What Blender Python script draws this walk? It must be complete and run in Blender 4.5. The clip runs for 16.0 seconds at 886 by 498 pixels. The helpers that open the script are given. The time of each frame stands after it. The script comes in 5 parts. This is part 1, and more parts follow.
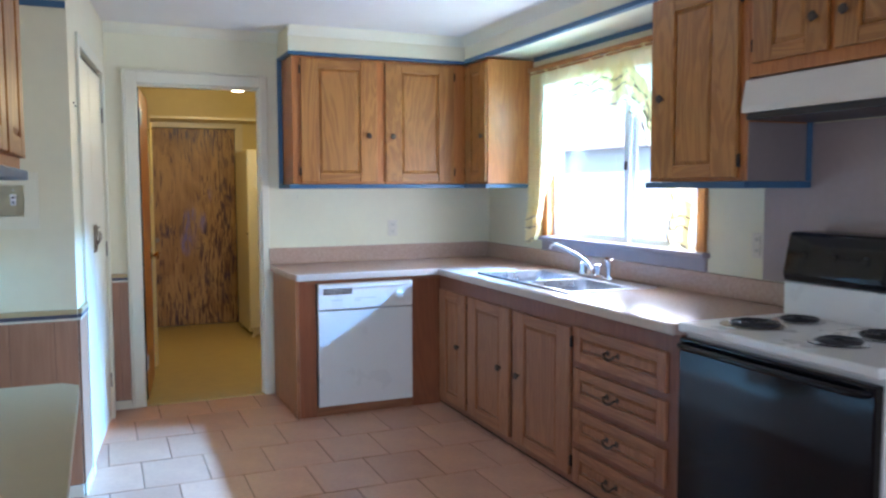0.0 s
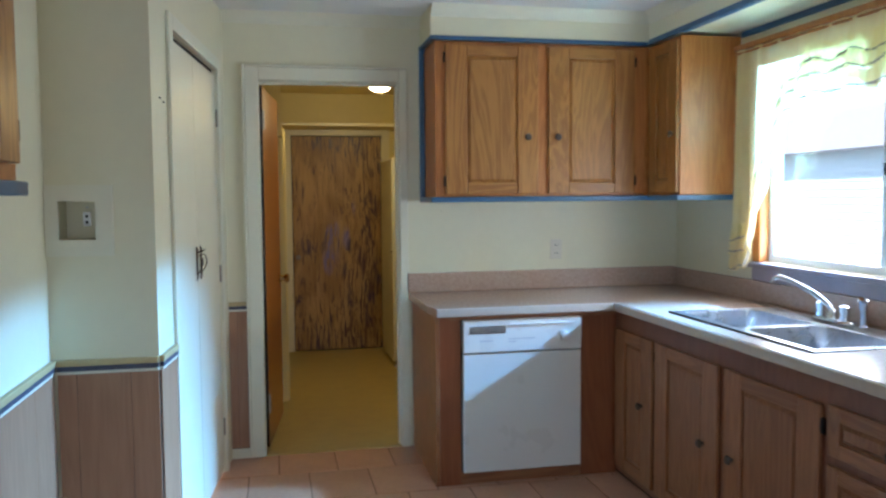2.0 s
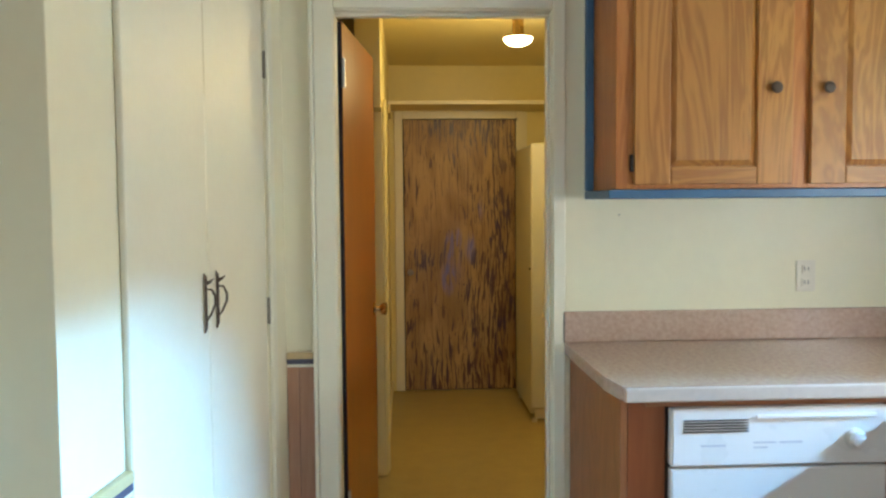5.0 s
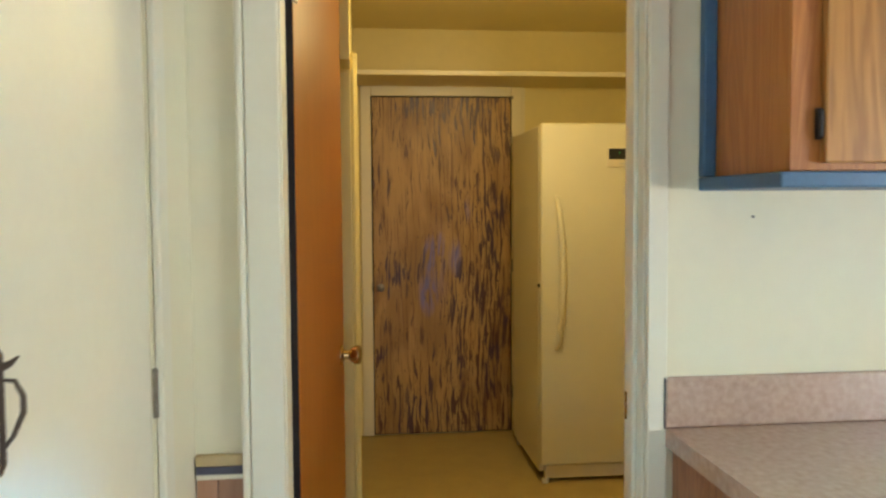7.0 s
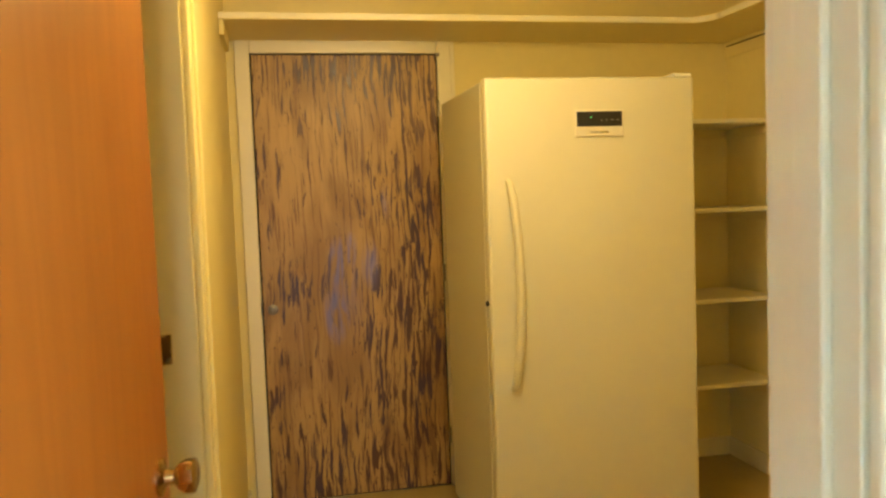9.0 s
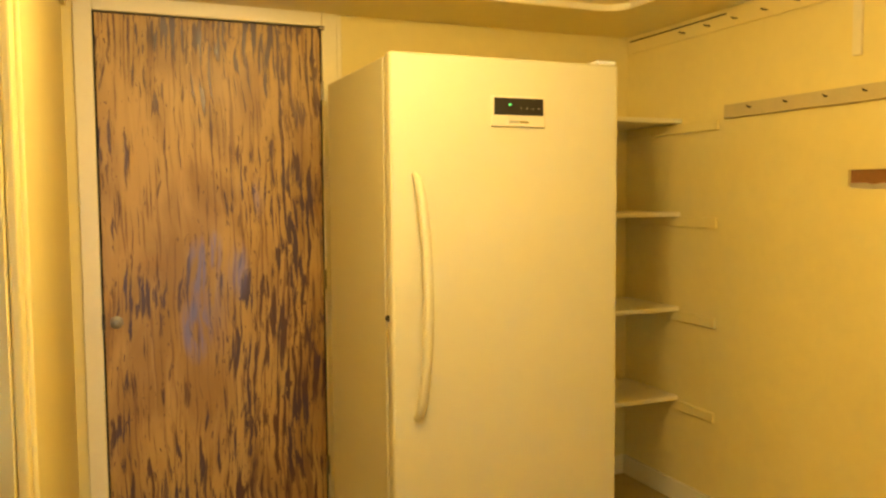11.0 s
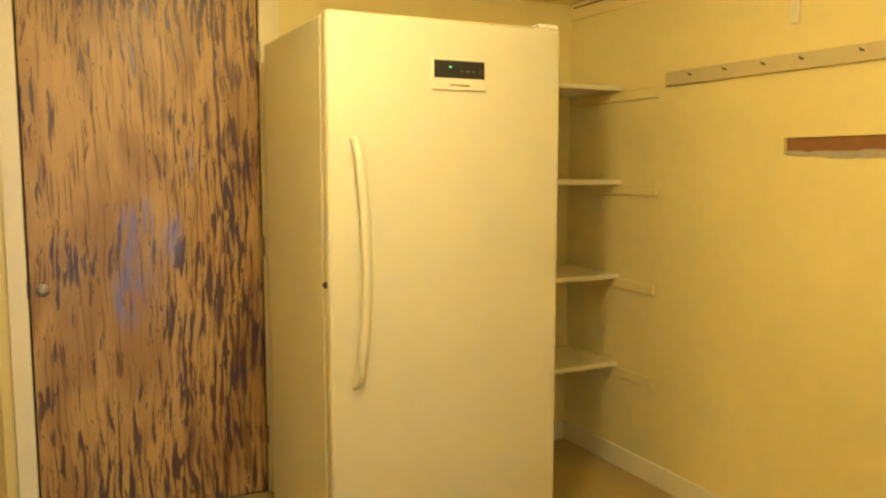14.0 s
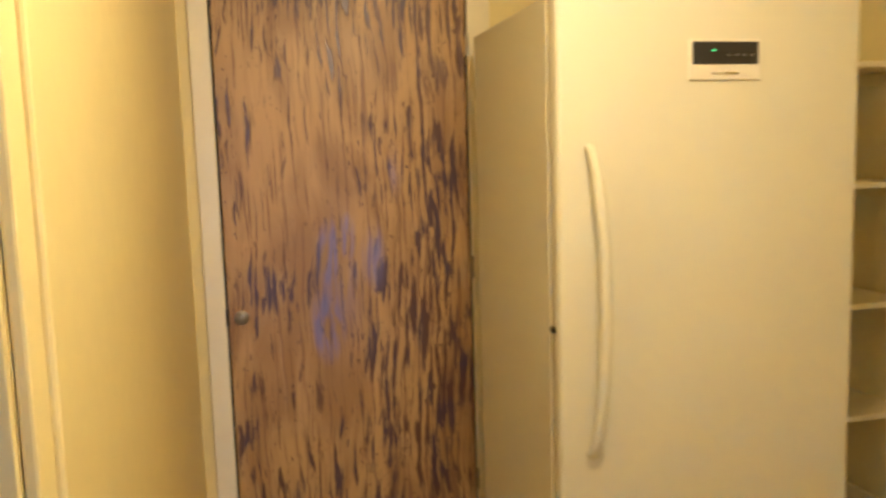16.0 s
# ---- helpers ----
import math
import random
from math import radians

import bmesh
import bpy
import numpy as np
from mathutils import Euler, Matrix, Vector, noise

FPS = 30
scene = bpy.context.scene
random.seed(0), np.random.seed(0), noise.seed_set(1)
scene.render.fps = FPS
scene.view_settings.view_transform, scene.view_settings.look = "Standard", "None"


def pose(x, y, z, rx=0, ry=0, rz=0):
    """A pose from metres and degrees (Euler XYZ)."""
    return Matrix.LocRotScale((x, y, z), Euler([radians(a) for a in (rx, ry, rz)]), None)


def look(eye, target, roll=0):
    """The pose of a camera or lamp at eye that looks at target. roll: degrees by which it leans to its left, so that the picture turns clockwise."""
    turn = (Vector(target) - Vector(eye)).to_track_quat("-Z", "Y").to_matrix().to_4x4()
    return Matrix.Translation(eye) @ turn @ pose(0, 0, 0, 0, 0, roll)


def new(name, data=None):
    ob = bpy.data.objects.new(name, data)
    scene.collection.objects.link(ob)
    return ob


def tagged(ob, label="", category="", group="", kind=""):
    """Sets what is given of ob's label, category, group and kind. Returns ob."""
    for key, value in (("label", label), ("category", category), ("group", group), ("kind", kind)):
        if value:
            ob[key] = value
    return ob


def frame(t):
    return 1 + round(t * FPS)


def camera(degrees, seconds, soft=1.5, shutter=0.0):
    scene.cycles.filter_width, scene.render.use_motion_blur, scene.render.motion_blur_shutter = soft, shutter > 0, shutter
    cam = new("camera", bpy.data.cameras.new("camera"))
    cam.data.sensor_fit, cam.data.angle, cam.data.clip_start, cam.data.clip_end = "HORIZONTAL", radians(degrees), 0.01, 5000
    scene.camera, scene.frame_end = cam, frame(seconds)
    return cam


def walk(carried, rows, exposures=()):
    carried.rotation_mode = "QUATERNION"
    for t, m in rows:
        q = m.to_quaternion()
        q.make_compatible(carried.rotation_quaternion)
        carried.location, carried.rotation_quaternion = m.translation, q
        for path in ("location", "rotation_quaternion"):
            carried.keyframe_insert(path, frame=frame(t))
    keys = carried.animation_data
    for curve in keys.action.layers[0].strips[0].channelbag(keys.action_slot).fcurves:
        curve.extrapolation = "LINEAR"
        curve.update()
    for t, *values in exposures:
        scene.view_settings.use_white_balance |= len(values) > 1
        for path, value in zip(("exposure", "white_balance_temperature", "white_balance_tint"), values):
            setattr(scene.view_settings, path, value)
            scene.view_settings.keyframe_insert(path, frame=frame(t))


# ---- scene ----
cam = camera(58.0, 16.0, soft=2.4, shutter=0.5)
PATH = [
    (0, (-0.335, -1.341, 1.444), (0.448, 0.493, 1.288), -0.2),
    (0.5, (-0.251, -1.139, 1.444), (0.448, 0.729, 1.294), -0.3),
    (1, (-0.214, -0.846, 1.442), (0.417, 1.046, 1.301), -0.2),
    (1.5, (-0.163, -0.611, 1.442), (0.378, 1.31, 1.311), -0.3),
    (2, (-0.022, -0.371, 1.455), (0.386, 1.583, 1.328), -0.5),
    (2.5, (0.039, -0.149, 1.448), (0.347, 1.824, 1.328), -0.6),
    (3, (0.033, 0.172, 1.432), (0.288, 2.152, 1.32), -0.4),
    (3.5, (0.04, 0.469, 1.43), (0.251, 2.455, 1.318), -0.5),
    (4, (0.116, 0.756, 1.433), (0.25, 2.748, 1.32), -0.5),
    (4.5, (0.152, 1.019, 1.426), (0.242, 3.014, 1.313), -0.4),
    (7, (0.057, 2.505, 1.407), (0.264, 4.491, 1.295), -0.4),
    (7.5, (0.05, 2.757, 1.395), (0.314, 4.736, 1.276), -0.1),
    (8, (0.105, 3.062, 1.406), (0.407, 5.034, 1.272), -1.3),
    (10.5, (0.231, 4.084, 1.361), (0.895, 5.968, 1.25), -0.7),
    (11, (0.174, 4.1, 1.375), (0.938, 5.943, 1.239), -0.4),
    (11.5, (0.154, 4.12, 1.375), (0.995, 5.928, 1.219), -0.2),
    (12, (0.164, 4.127, 1.357), (1.054, 5.91, 1.192), 0.2),
    (12.5, (0.178, 4.118, 1.356), (1.09, 5.889, 1.172), 0.3),
    (13, (0.188, 4.113, 1.36), (1.109, 5.877, 1.159), 0.5),
    (13.5, (0.195, 4.113, 1.354), (1.107, 5.88, 1.149), 0.2),
    (14, (0.212, 4.123, 1.356), (1.092, 5.906, 1.147), 0.0),
    (14.5, (0.256, 4.14, 1.359), (1.06, 5.96, 1.152), -0.1),
    (15, (0.289, 4.183, 1.331), (0.982, 6.051, 1.156), -0.5),
    (15.5, (0.297, 4.35, 1.326), (0.871, 6.259, 1.166), -0.7),
    (16, (0.28, 4.599, 1.427), (0.706, 6.539, 1.193), -1.7),
]
EXPOSURES = [(0.0, 1.88, 5250, 19), (1.5, 1.30, 5400, 13), (3.5, 1.67, 5850, 10), (4.5, 1.80, 6150, 10), (7.0, 2.12, 6150, 10), (8.2, 2.46, 6250, 11), (10.3, 3.2, 7600, 11), (13.0, 3.25, 6300, 8), (15.0, 3.27, 5650, 12), (16.0, 3.06, 5150, 24)]
walk(cam, [(t, look(eye, target, roll)) for t, eye, target, roll in PATH], EXPOSURES)

# ---- world and large lights ----
world = bpy.data.worlds.new("sky")
scene.world = world
world.use_nodes = True
wn = world.node_tree
sky = wn.nodes.new("ShaderNodeTexSky")
sky.sky_type = "NISHITA"
sky.sun_disc = False
sky.sun_elevation = radians(42)
sky.sun_rotation = radians(250)
wn.links.new(sky.outputs[0], wn.nodes["Background"].inputs[0])
wn.nodes["Background"].inputs[1].default_value = 0.15


def lamp(name, kind, m, energy, color, **sizes):
    data = bpy.data.lights.new(name, kind)
    data.energy, data.color = energy, color
    for key, value in sizes.items():
        if key == "size":
            data.size = value
        elif key == "size_y":
            data.shape, data.size_y = "RECTANGLE", value
        elif key == "radius":
            data.shadow_soft_size = value
        elif key == "angle":
            data.angle = value
    ob = new(name, data)
    ob.matrix_world = m
    return ob


lamp("sun", "SUN", look((-6, -2, 8), (0, 0, 2)), 3.0, (1.0, 0.95, 0.88), angle=radians(0.5))
# the band of open sky over the neighbour's roof, and the whole bright opening
sky_strip = lamp("window_sky", "AREA", look((4.00, 3.25, 2.30), (0.0, 3.45, 0.20)), 62.0, (0.23, 0.57, 1.0), size=1.30, size_y=0.06)
sky_strip.data.spread = radians(64)
lamp("window_daylight", "AREA", look((2.505, 2.57, 1.29), (0.0, 2.4, 1.48)), 8.5, (1.0, 0.96, 0.88), size=1.42, size_y=0.31)
# added fill for the kitchen; no window or door is known at this end
lamp("south_fill", "AREA", look((0.22, -3.66, 1.02), (0.45, 0.0, 1.0)), 9.5, (0.80, 0.88, 1.0), size=0.95, size_y=1.85)

# ---- materials ----


def material(name, color, rough=0.5, metal=0.0, vary=0.12, scale=6.0, bump=0.0, bump_scale=80.0, stretch=(1, 1, 1), dark=None, emit=0.0, coat=0.0, spread=0.0, mark=0.5):
    """A procedural surface: base colour varied by coarse and fine noise, optional relief, wear and piece-to-piece spread."""
    m = bpy.data.materials.new(name)
    m.use_nodes = True
    nt = m.node_tree
    bsdf = nt.nodes["Principled BSDF"]
    bsdf.inputs["Roughness"].default_value = rough
    bsdf.inputs["Metallic"].default_value = metal
    bsdf.inputs["Coat Weight"].default_value = coat
    coord = nt.nodes.new("ShaderNodeTexCoord")
    mapping = nt.nodes.new("ShaderNodeMapping")
    mapping.inputs["Scale"].default_value = stretch
    nt.links.new(coord.outputs["Object"], mapping.inputs[0])
    coarse = nt.nodes.new("ShaderNodeTexNoise")
    coarse.inputs["Scale"].default_value = scale
    coarse.inputs["Detail"].default_value = 6
    fine = nt.nodes.new("ShaderNodeTexNoise")
    fine.inputs["Scale"].default_value = scale * 9
    fine.inputs["Detail"].default_value = 3
    for node in (coarse, fine):
        nt.links.new(mapping.outputs[0], node.inputs["Vector"])
    both = nt.nodes.new("ShaderNodeMix")
    both.inputs[0].default_value = 0.35
    nt.links.new(coarse.outputs[0], both.inputs[2])
    nt.links.new(fine.outputs[0], both.inputs[3])
    ramp = nt.nodes.new("ShaderNodeValToRGB")
    low = dark or tuple(c * (1 - vary) for c in color)
    ramp.color_ramp.elements[0].position = mark - 0.18
    ramp.color_ramp.elements[1].position = mark + 0.14
    ramp.color_ramp.elements[0].color = (*low, 1)
    ramp.color_ramp.elements[1].color = (*color, 1)
    nt.links.new(both.outputs[0], ramp.inputs[0])
    last = ramp.outputs[0]
    if spread:
        info = nt.nodes.new("ShaderNodeObjectInfo")
        hsv = nt.nodes.new("ShaderNodeHueSaturation")
        span = nt.nodes.new("ShaderNodeMapRange")
        span.inputs[3].default_value, span.inputs[4].default_value = 1 - spread, 1 + spread
        nt.links.new(info.outputs["Random"], span.inputs[0])
        nt.links.new(span.outputs[0], hsv.inputs["Value"])
        nt.links.new(last, hsv.inputs["Color"])
        last = hsv.outputs[0]
    nt.links.new(last, bsdf.inputs["Base Color"])
    rmap = nt.nodes.new("ShaderNodeMapRange")
    rmap.inputs[3].default_value, rmap.inputs[4].default_value = max(rough - 0.07, 0.02), min(rough + 0.09, 1)
    nt.links.new(coarse.outputs[0], rmap.inputs[0])
    nt.links.new(rmap.outputs[0], bsdf.inputs["Roughness"])
    if bump:
        relief = nt.nodes.new("ShaderNodeTexNoise")
        relief.inputs["Scale"].default_value = bump_scale
        relief.inputs["Detail"].default_value = 3
        nt.links.new(mapping.outputs[0], relief.inputs["Vector"])
        bn = nt.nodes.new("ShaderNodeBump")
        bn.inputs["Strength"].default_value = bump
        bn.inputs["Distance"].default_value = 0.004
        nt.links.new(relief.outputs[0], bn.inputs["Height"])
        nt.links.new(bn.outputs[0], bsdf.inputs["Normal"])
    if emit:
        bsdf.inputs["Emission Color"].default_value = (*color, 1)
        bsdf.inputs["Emission Strength"].default_value = emit
    return m


def wood(name, light, dark, axis="Z", rough=0.42, rings=9.0, bump=0.15, coat=0.15, spread=0.06, wave_part=0.55, draw=0.09, bands_n=62):
    """Grained timber: stretched bands along one axis with pores, and a slow change of tone."""
    m = bpy.data.materials.new(name)
    m.use_nodes = True
    nt = m.node_tree
    bsdf = nt.nodes["Principled BSDF"]
    bsdf.inputs["Roughness"].default_value, bsdf.inputs["Coat Weight"].default_value = rough, coat
    bsdf.inputs["Coat Roughness"].default_value = 0.3
    coord = nt.nodes.new("ShaderNodeTexCoord")
    info = nt.nodes.new("ShaderNodeObjectInfo")
    shift = nt.nodes.new("ShaderNodeVectorMath")
    shift.operation = "MULTIPLY_ADD"
    nt.links.new(info.outputs["Random"], shift.inputs[0])
    shift.inputs[1].default_value = (7.1, 3.3, 5.7)
    nt.links.new(coord.outputs["Object"], shift.inputs[2])
    mapping = nt.nodes.new("ShaderNodeMapping")
    mapping.inputs["Scale"].default_value = {"X": (draw, 1, 1), "Y": (1, draw, 1), "Z": (1, 1, draw)}[axis]
    nt.links.new(shift.outputs[0], mapping.inputs[0])
    warp = nt.nodes.new("ShaderNodeTexNoise")
    warp.inputs["Scale"].default_value, warp.inputs["Detail"].default_value = rings, 4
    warp.inputs["Distortion"].default_value = 1.2
    pores = nt.nodes.new("ShaderNodeTexNoise")
    pores.inputs["Scale"].default_value, pores.inputs["Detail"].default_value = rings * 22, 4
    tone = nt.nodes.new("ShaderNodeTexNoise")
    tone.inputs["Scale"].default_value = 2.2
    nt.links.new(mapping.outputs[0], warp.inputs["Vector"])
    nt.links.new(mapping.outputs[0], pores.inputs["Vector"])
    nt.links.new(shift.outputs[0], tone.inputs["Vector"])
    bands = nt.nodes.new("ShaderNodeMath")
    bands.operation = "MULTIPLY"
    bands.inputs[1].default_value = bands_n
    nt.links.new(warp.outputs[0], bands.inputs[0])
    fold = nt.nodes.new("ShaderNodeMath")
    fold.operation = "SINE"
    nt.links.new(bands.outputs[0], fold.inputs[0])
    level = nt.nodes.new("ShaderNodeMapRange")
    level.inputs[1].default_value, level.inputs[2].default_value = -1.0, 1.0
    nt.links.new(fold.outputs[0], level.inputs[0])
    mix1 = nt.nodes.new("ShaderNodeMix")
    mix1.inputs[0].default_value = 1 - wave_part
    nt.links.new(level.outputs[0], mix1.inputs[2])
    nt.links.new(pores.outputs[0], mix1.inputs[3])
    mix2 = nt.nodes.new("ShaderNodeMix")
    mix2.inputs[0].default_value = 0.35
    nt.links.new(mix1.outputs[0], mix2.inputs[2])
    nt.links.new(tone.outputs[0], mix2.inputs[3])
    ramp = nt.nodes.new("ShaderNodeValToRGB")
    ramp.color_ramp.elements[0].position, ramp.color_ramp.elements[1].position = 0.25, 0.68
    ramp.color_ramp.elements[0].color, ramp.color_ramp.elements[1].color = (*dark, 1), (*light, 1)
    nt.links.new(mix2.outputs[0], ramp.inputs[0])
    hsv = nt.nodes.new("ShaderNodeHueSaturation")
    span = nt.nodes.new("ShaderNodeMapRange")
    span.inputs[3].default_value, span.inputs[4].default_value = 1 - spread, 1 + spread
    nt.links.new(info.outputs["Random"], span.inputs[0])
    nt.links.new(span.outputs[0], hsv.inputs["Value"])
    nt.links.new(ramp.outputs[0], hsv.inputs["Color"])
    nt.links.new(hsv.outputs[0], bsdf.inputs["Base Color"])
    bn = nt.nodes.new("ShaderNodeBump")
    bn.inputs["Strength"].default_value, bn.inputs["Distance"].default_value = bump, 0.003
    nt.links.new(mix1.outputs[0], bn.inputs["Height"])
    nt.links.new(bn.outputs[0], bsdf.inputs["Normal"])
    return m


M_WALL = material("cream_wall_paint", (0.79, 0.745, 0.55), 0.55, vary=0.05, scale=3, bump=0.05, bump_scale=120)
M_CEIL = material("ceiling_paint", (0.80, 0.79, 0.76), 0.7, vary=0.04, scale=2, bump=0.12, bump_scale=60)
M_TRIM = material("cream_gloss_trim", (0.79, 0.762, 0.61), 0.45, vary=0.05, scale=5, bump=0.04, bump_scale=40)
M_PANTRY = material("yellowed_pantry_paint", (0.80, 0.69, 0.32), 0.45, vary=0.07, scale=2.5, bump=0.06, bump_scale=60)
M_PTRIM = material("pantry_trim_paint", (0.80, 0.74, 0.55), 0.35, vary=0.06, scale=5, bump=0.05, bump_scale=30)
M_OAK = wood("oak_cabinet", (0.43, 0.192, 0.040), (0.29, 0.112, 0.021), rings=4.2, wave_part=0.62, draw=0.17, bands_n=78)
M_OAK_X = wood("oak_cabinet_rail", (0.43, 0.192, 0.040), (0.29, 0.112, 0.021), axis="X", rings=5, wave_part=0.6, draw=0.13, bands_n=60)
M_OAK_FRAME = wood("oak_face_frame", (0.49, 0.187, 0.042), (0.38, 0.125, 0.024), rough=0.4)
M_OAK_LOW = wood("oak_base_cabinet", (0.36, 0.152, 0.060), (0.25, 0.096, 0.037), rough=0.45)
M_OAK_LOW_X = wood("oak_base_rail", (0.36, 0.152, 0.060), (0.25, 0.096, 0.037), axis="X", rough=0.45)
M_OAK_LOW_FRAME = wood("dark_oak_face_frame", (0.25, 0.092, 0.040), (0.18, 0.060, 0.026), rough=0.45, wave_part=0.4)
M_REDWOOD = wood("reddish_filler_panel", (0.30, 0.098, 0.033), (0.22, 0.064, 0.021), rings=4, wave_part=0.3)
M_SPLASH = material("mauve_grey_splash_panel", (0.41, 0.335, 0.315), 0.45, vary=0.1, scale=4, bump=0.05)
# grey side paint darkened, so the shade on this face sits in the colour
M_SIDE_SHADE = material("grey_side_with_shade", (0.235, 0.195, 0.185), 0.5, vary=0.12, scale=5, bump=0.05)
M_HOOKWOOD = material("tan_hook_rail", (0.58, 0.49, 0.28), 0.5, vary=0.12, scale=14)
M_DOORWOOD = wood("brown_veneer_door", (0.42, 0.15, 0.025), (0.33, 0.105, 0.015), rings=4, rough=0.3, bump=0.04, coat=0.3, wave_part=0.25)
M_WAINS = wood("wainscot_panel", (0.39, 0.21, 0.118), (0.31, 0.155, 0.082), rings=5, rough=0.5, bump=0.06, wave_part=0.3)
M_BLUE = material("blue_painted_trim", (0.055, 0.14, 0.26), 0.4, vary=0.25, scale=9, bump=0.08, bump_scale=40)
M_LAMINATE = material("beige_stone_laminate", (0.55, 0.405, 0.32), 0.2, dark=(0.42, 0.285, 0.22), scale=62, bump=0.05, bump_scale=200)
M_CREAMTOP = material("cream_laminate", (0.54, 0.46, 0.28), 0.35, vary=0.08, scale=12)
M_WHITE = material("white_enamel", (0.80, 0.80, 0.77), 0.28, vary=0.03, scale=6, coat=0.2)
M_HOOD = material("warm_white_enamel", (0.76, 0.71, 0.62), 0.35, vary=0.06, scale=7, coat=0.1)
M_FREEZER = material("almond_freezer_steel", (0.64, 0.61, 0.475), 0.5, vary=0.03, scale=3, bump=0.10, bump_scale=320)
M_BLACK = material("black_enamel", (0.006, 0.006, 0.009), 0.06, vary=0.2, scale=5)
M_BLACK.node_tree.nodes["Principled BSDF"].inputs["Specular IOR Level"].default_value = 0.3
M_DARK = material("dark_plastic", (0.02, 0.02, 0.024), 0.35, vary=0.3, scale=20)
M_STEEL = material("brushed_steel", (0.62, 0.63, 0.65), 0.28, metal=1.0, vary=0.1, scale=20, stretch=(1, 8, 1))
M_CHROME = material("chrome", (0.80, 0.81, 0.83), 0.1, metal=1.0, vary=0.05, scale=20)
M_BRASS = material("worn_brass", (0.55, 0.38, 0.16), 0.25, metal=1.0, vary=0.25, scale=40)
M_HANDLE = material("aged_iron_handle", (0.085, 0.060, 0.042), 0.5, metal=0.2, vary=0.3, scale=40)
M_IRON = material("dark_iron", (0.035, 0.028, 0.025), 0.45, metal=0.6, vary=0.3, scale=40)
M_PEWTER = material("tarnished_pewter", (0.30, 0.27, 0.22), 0.4, metal=0.8, vary=0.3, scale=60)
M_TILE = material("terracotta_tile", (0.57, 0.325, 0.21), 0.36, dark=(0.45, 0.24, 0.15), scale=5, bump=0.12, bump_scale=30, spread=0.10)
M_GROUT = material("dirty_grout", (0.30, 0.17, 0.115), 0.85, vary=0.3, scale=25, bump=0.2)
M_VINYL = material("yellow_vinyl_floor", (0.45, 0.36, 0.15), 0.42, dark=(0.37, 0.285, 0.115), scale=9, bump=0.06, bump_scale=70)
M_PLATE = material("ivory_plastic", (0.72, 0.67, 0.55), 0.4, vary=0.04, scale=10)
M_RAILTOP = material("yellowed_wood_moulding", (0.54, 0.42, 0.21), 0.45, vary=0.15, scale=12)
M_RAILBLUE = material("blue_moulding_stripe", (0.070, 0.072, 0.105), 0.45, vary=0.2, scale=20)
M_BROWNBOARD = material("raw_brown_board", (0.30, 0.14, 0.05), 0.8, vary=0.25, scale=30, bump=0.2)
# near-black for gaps, grooves and edges; their shade is in the colour
M_GAP = material("dark_gap", (0.015, 0.012, 0.012), 0.8, vary=0.2, scale=10)

# ---- building helpers ----


def box(bm, x0, x1, y0, y1, z0, z1, bevel=0.0, segments=2):
    made = bmesh.ops.create_cube(bm, size=1.0)["verts"]
    for v in made:
        v.co = Vector((x0 + (v.co.x + 0.5) * (x1 - x0), y0 + (v.co.y + 0.5) * (y1 - y0), z0 + (v.co.z + 0.5) * (z1 - z0)))
    if bevel:
        edges = list({e for v in made for e in v.link_edges})
        bmesh.ops.bevel(bm, geom=edges, offset=bevel, segments=segments, profile=0.5, affect="EDGES")
    return bm


def rod(bm, a, b, r0, r1=None, sides=14):
    a, b = Vector(a), Vector(b)
    made = bmesh.ops.create_cone(bm, cap_ends=True, segments=sides, radius1=r0, radius2=r0 if r1 is None else r1, depth=(b - a).length)["verts"]
    turn = (b - a).to_track_quat("Z", "Y").to_matrix().to_4x4()
    bmesh.ops.transform(bm, matrix=Matrix.Translation((a + b) / 2) @ turn, verts=made)
    return bm


def lathe(bm, profile, m=Matrix(), sides=24):
    """A turned solid from (radius, height) pairs about z, placed by m."""
    rings = []
    for r, z in profile:
        rings.append([bm.verts.new(m @ Vector((r * math.cos(2 * math.pi * k / sides), r * math.sin(2 * math.pi * k / sides), z))) for k in range(sides)])
    for lo, hi in zip(rings, rings[1:]):
        for k in range(sides):
            bm.faces.new((lo[k], lo[(k + 1) % sides], hi[(k + 1) % sides], hi[k]))
    bm.faces.new(rings[0][::-1])
    bm.faces.new(rings[-1])
    return bm


def tube(bm, points, radius, sides=10):
    """A round bar bent through the points."""
    points = [Vector(p) for p in points]
    rings = []
    for i, p in enumerate(points):
        way = (points[min(i + 1, len(points) - 1)] - points[max(i - 1, 0)]).normalized()
        side = way.orthogonal() if i == 0 else (side - way * side.dot(way))
        side.normalize()
        up = way.cross(side)
        r = radius[i] if isinstance(radius, (list, tuple)) else radius
        rings.append([bm.verts.new(p + r * (math.cos(2 * math.pi * k / sides) * side + math.sin(2 * math.pi * k / sides) * up)) for k in range(sides)])
    for lo, hi in zip(rings, rings[1:]):
        for k in range(sides):
            bm.faces.new((lo[k], lo[(k + 1) % sides], hi[(k + 1) % sides], hi[k]))
    bm.faces.new(rings[0][::-1])
    bm.faces.new(rings[-1])
    return bm


def prism(bm, outline, z0, z1, m=Matrix()):
    """An upright solid over an outline of (x, y), counter-clockwise."""
    lo = [bm.verts.new(m @ Vector((x, y, z0))) for x, y in outline]
    hi = [bm.verts.new(m @ Vector((x, y, z1))) for x, y in outline]
    n = len(outline)
    for k in range(n):
        bm.faces.new((lo[k], lo[(k + 1) % n], hi[(k + 1) % n], hi[k]))
    bm.faces.new(lo[::-1])
    bm.faces.new(hi)
    return bm


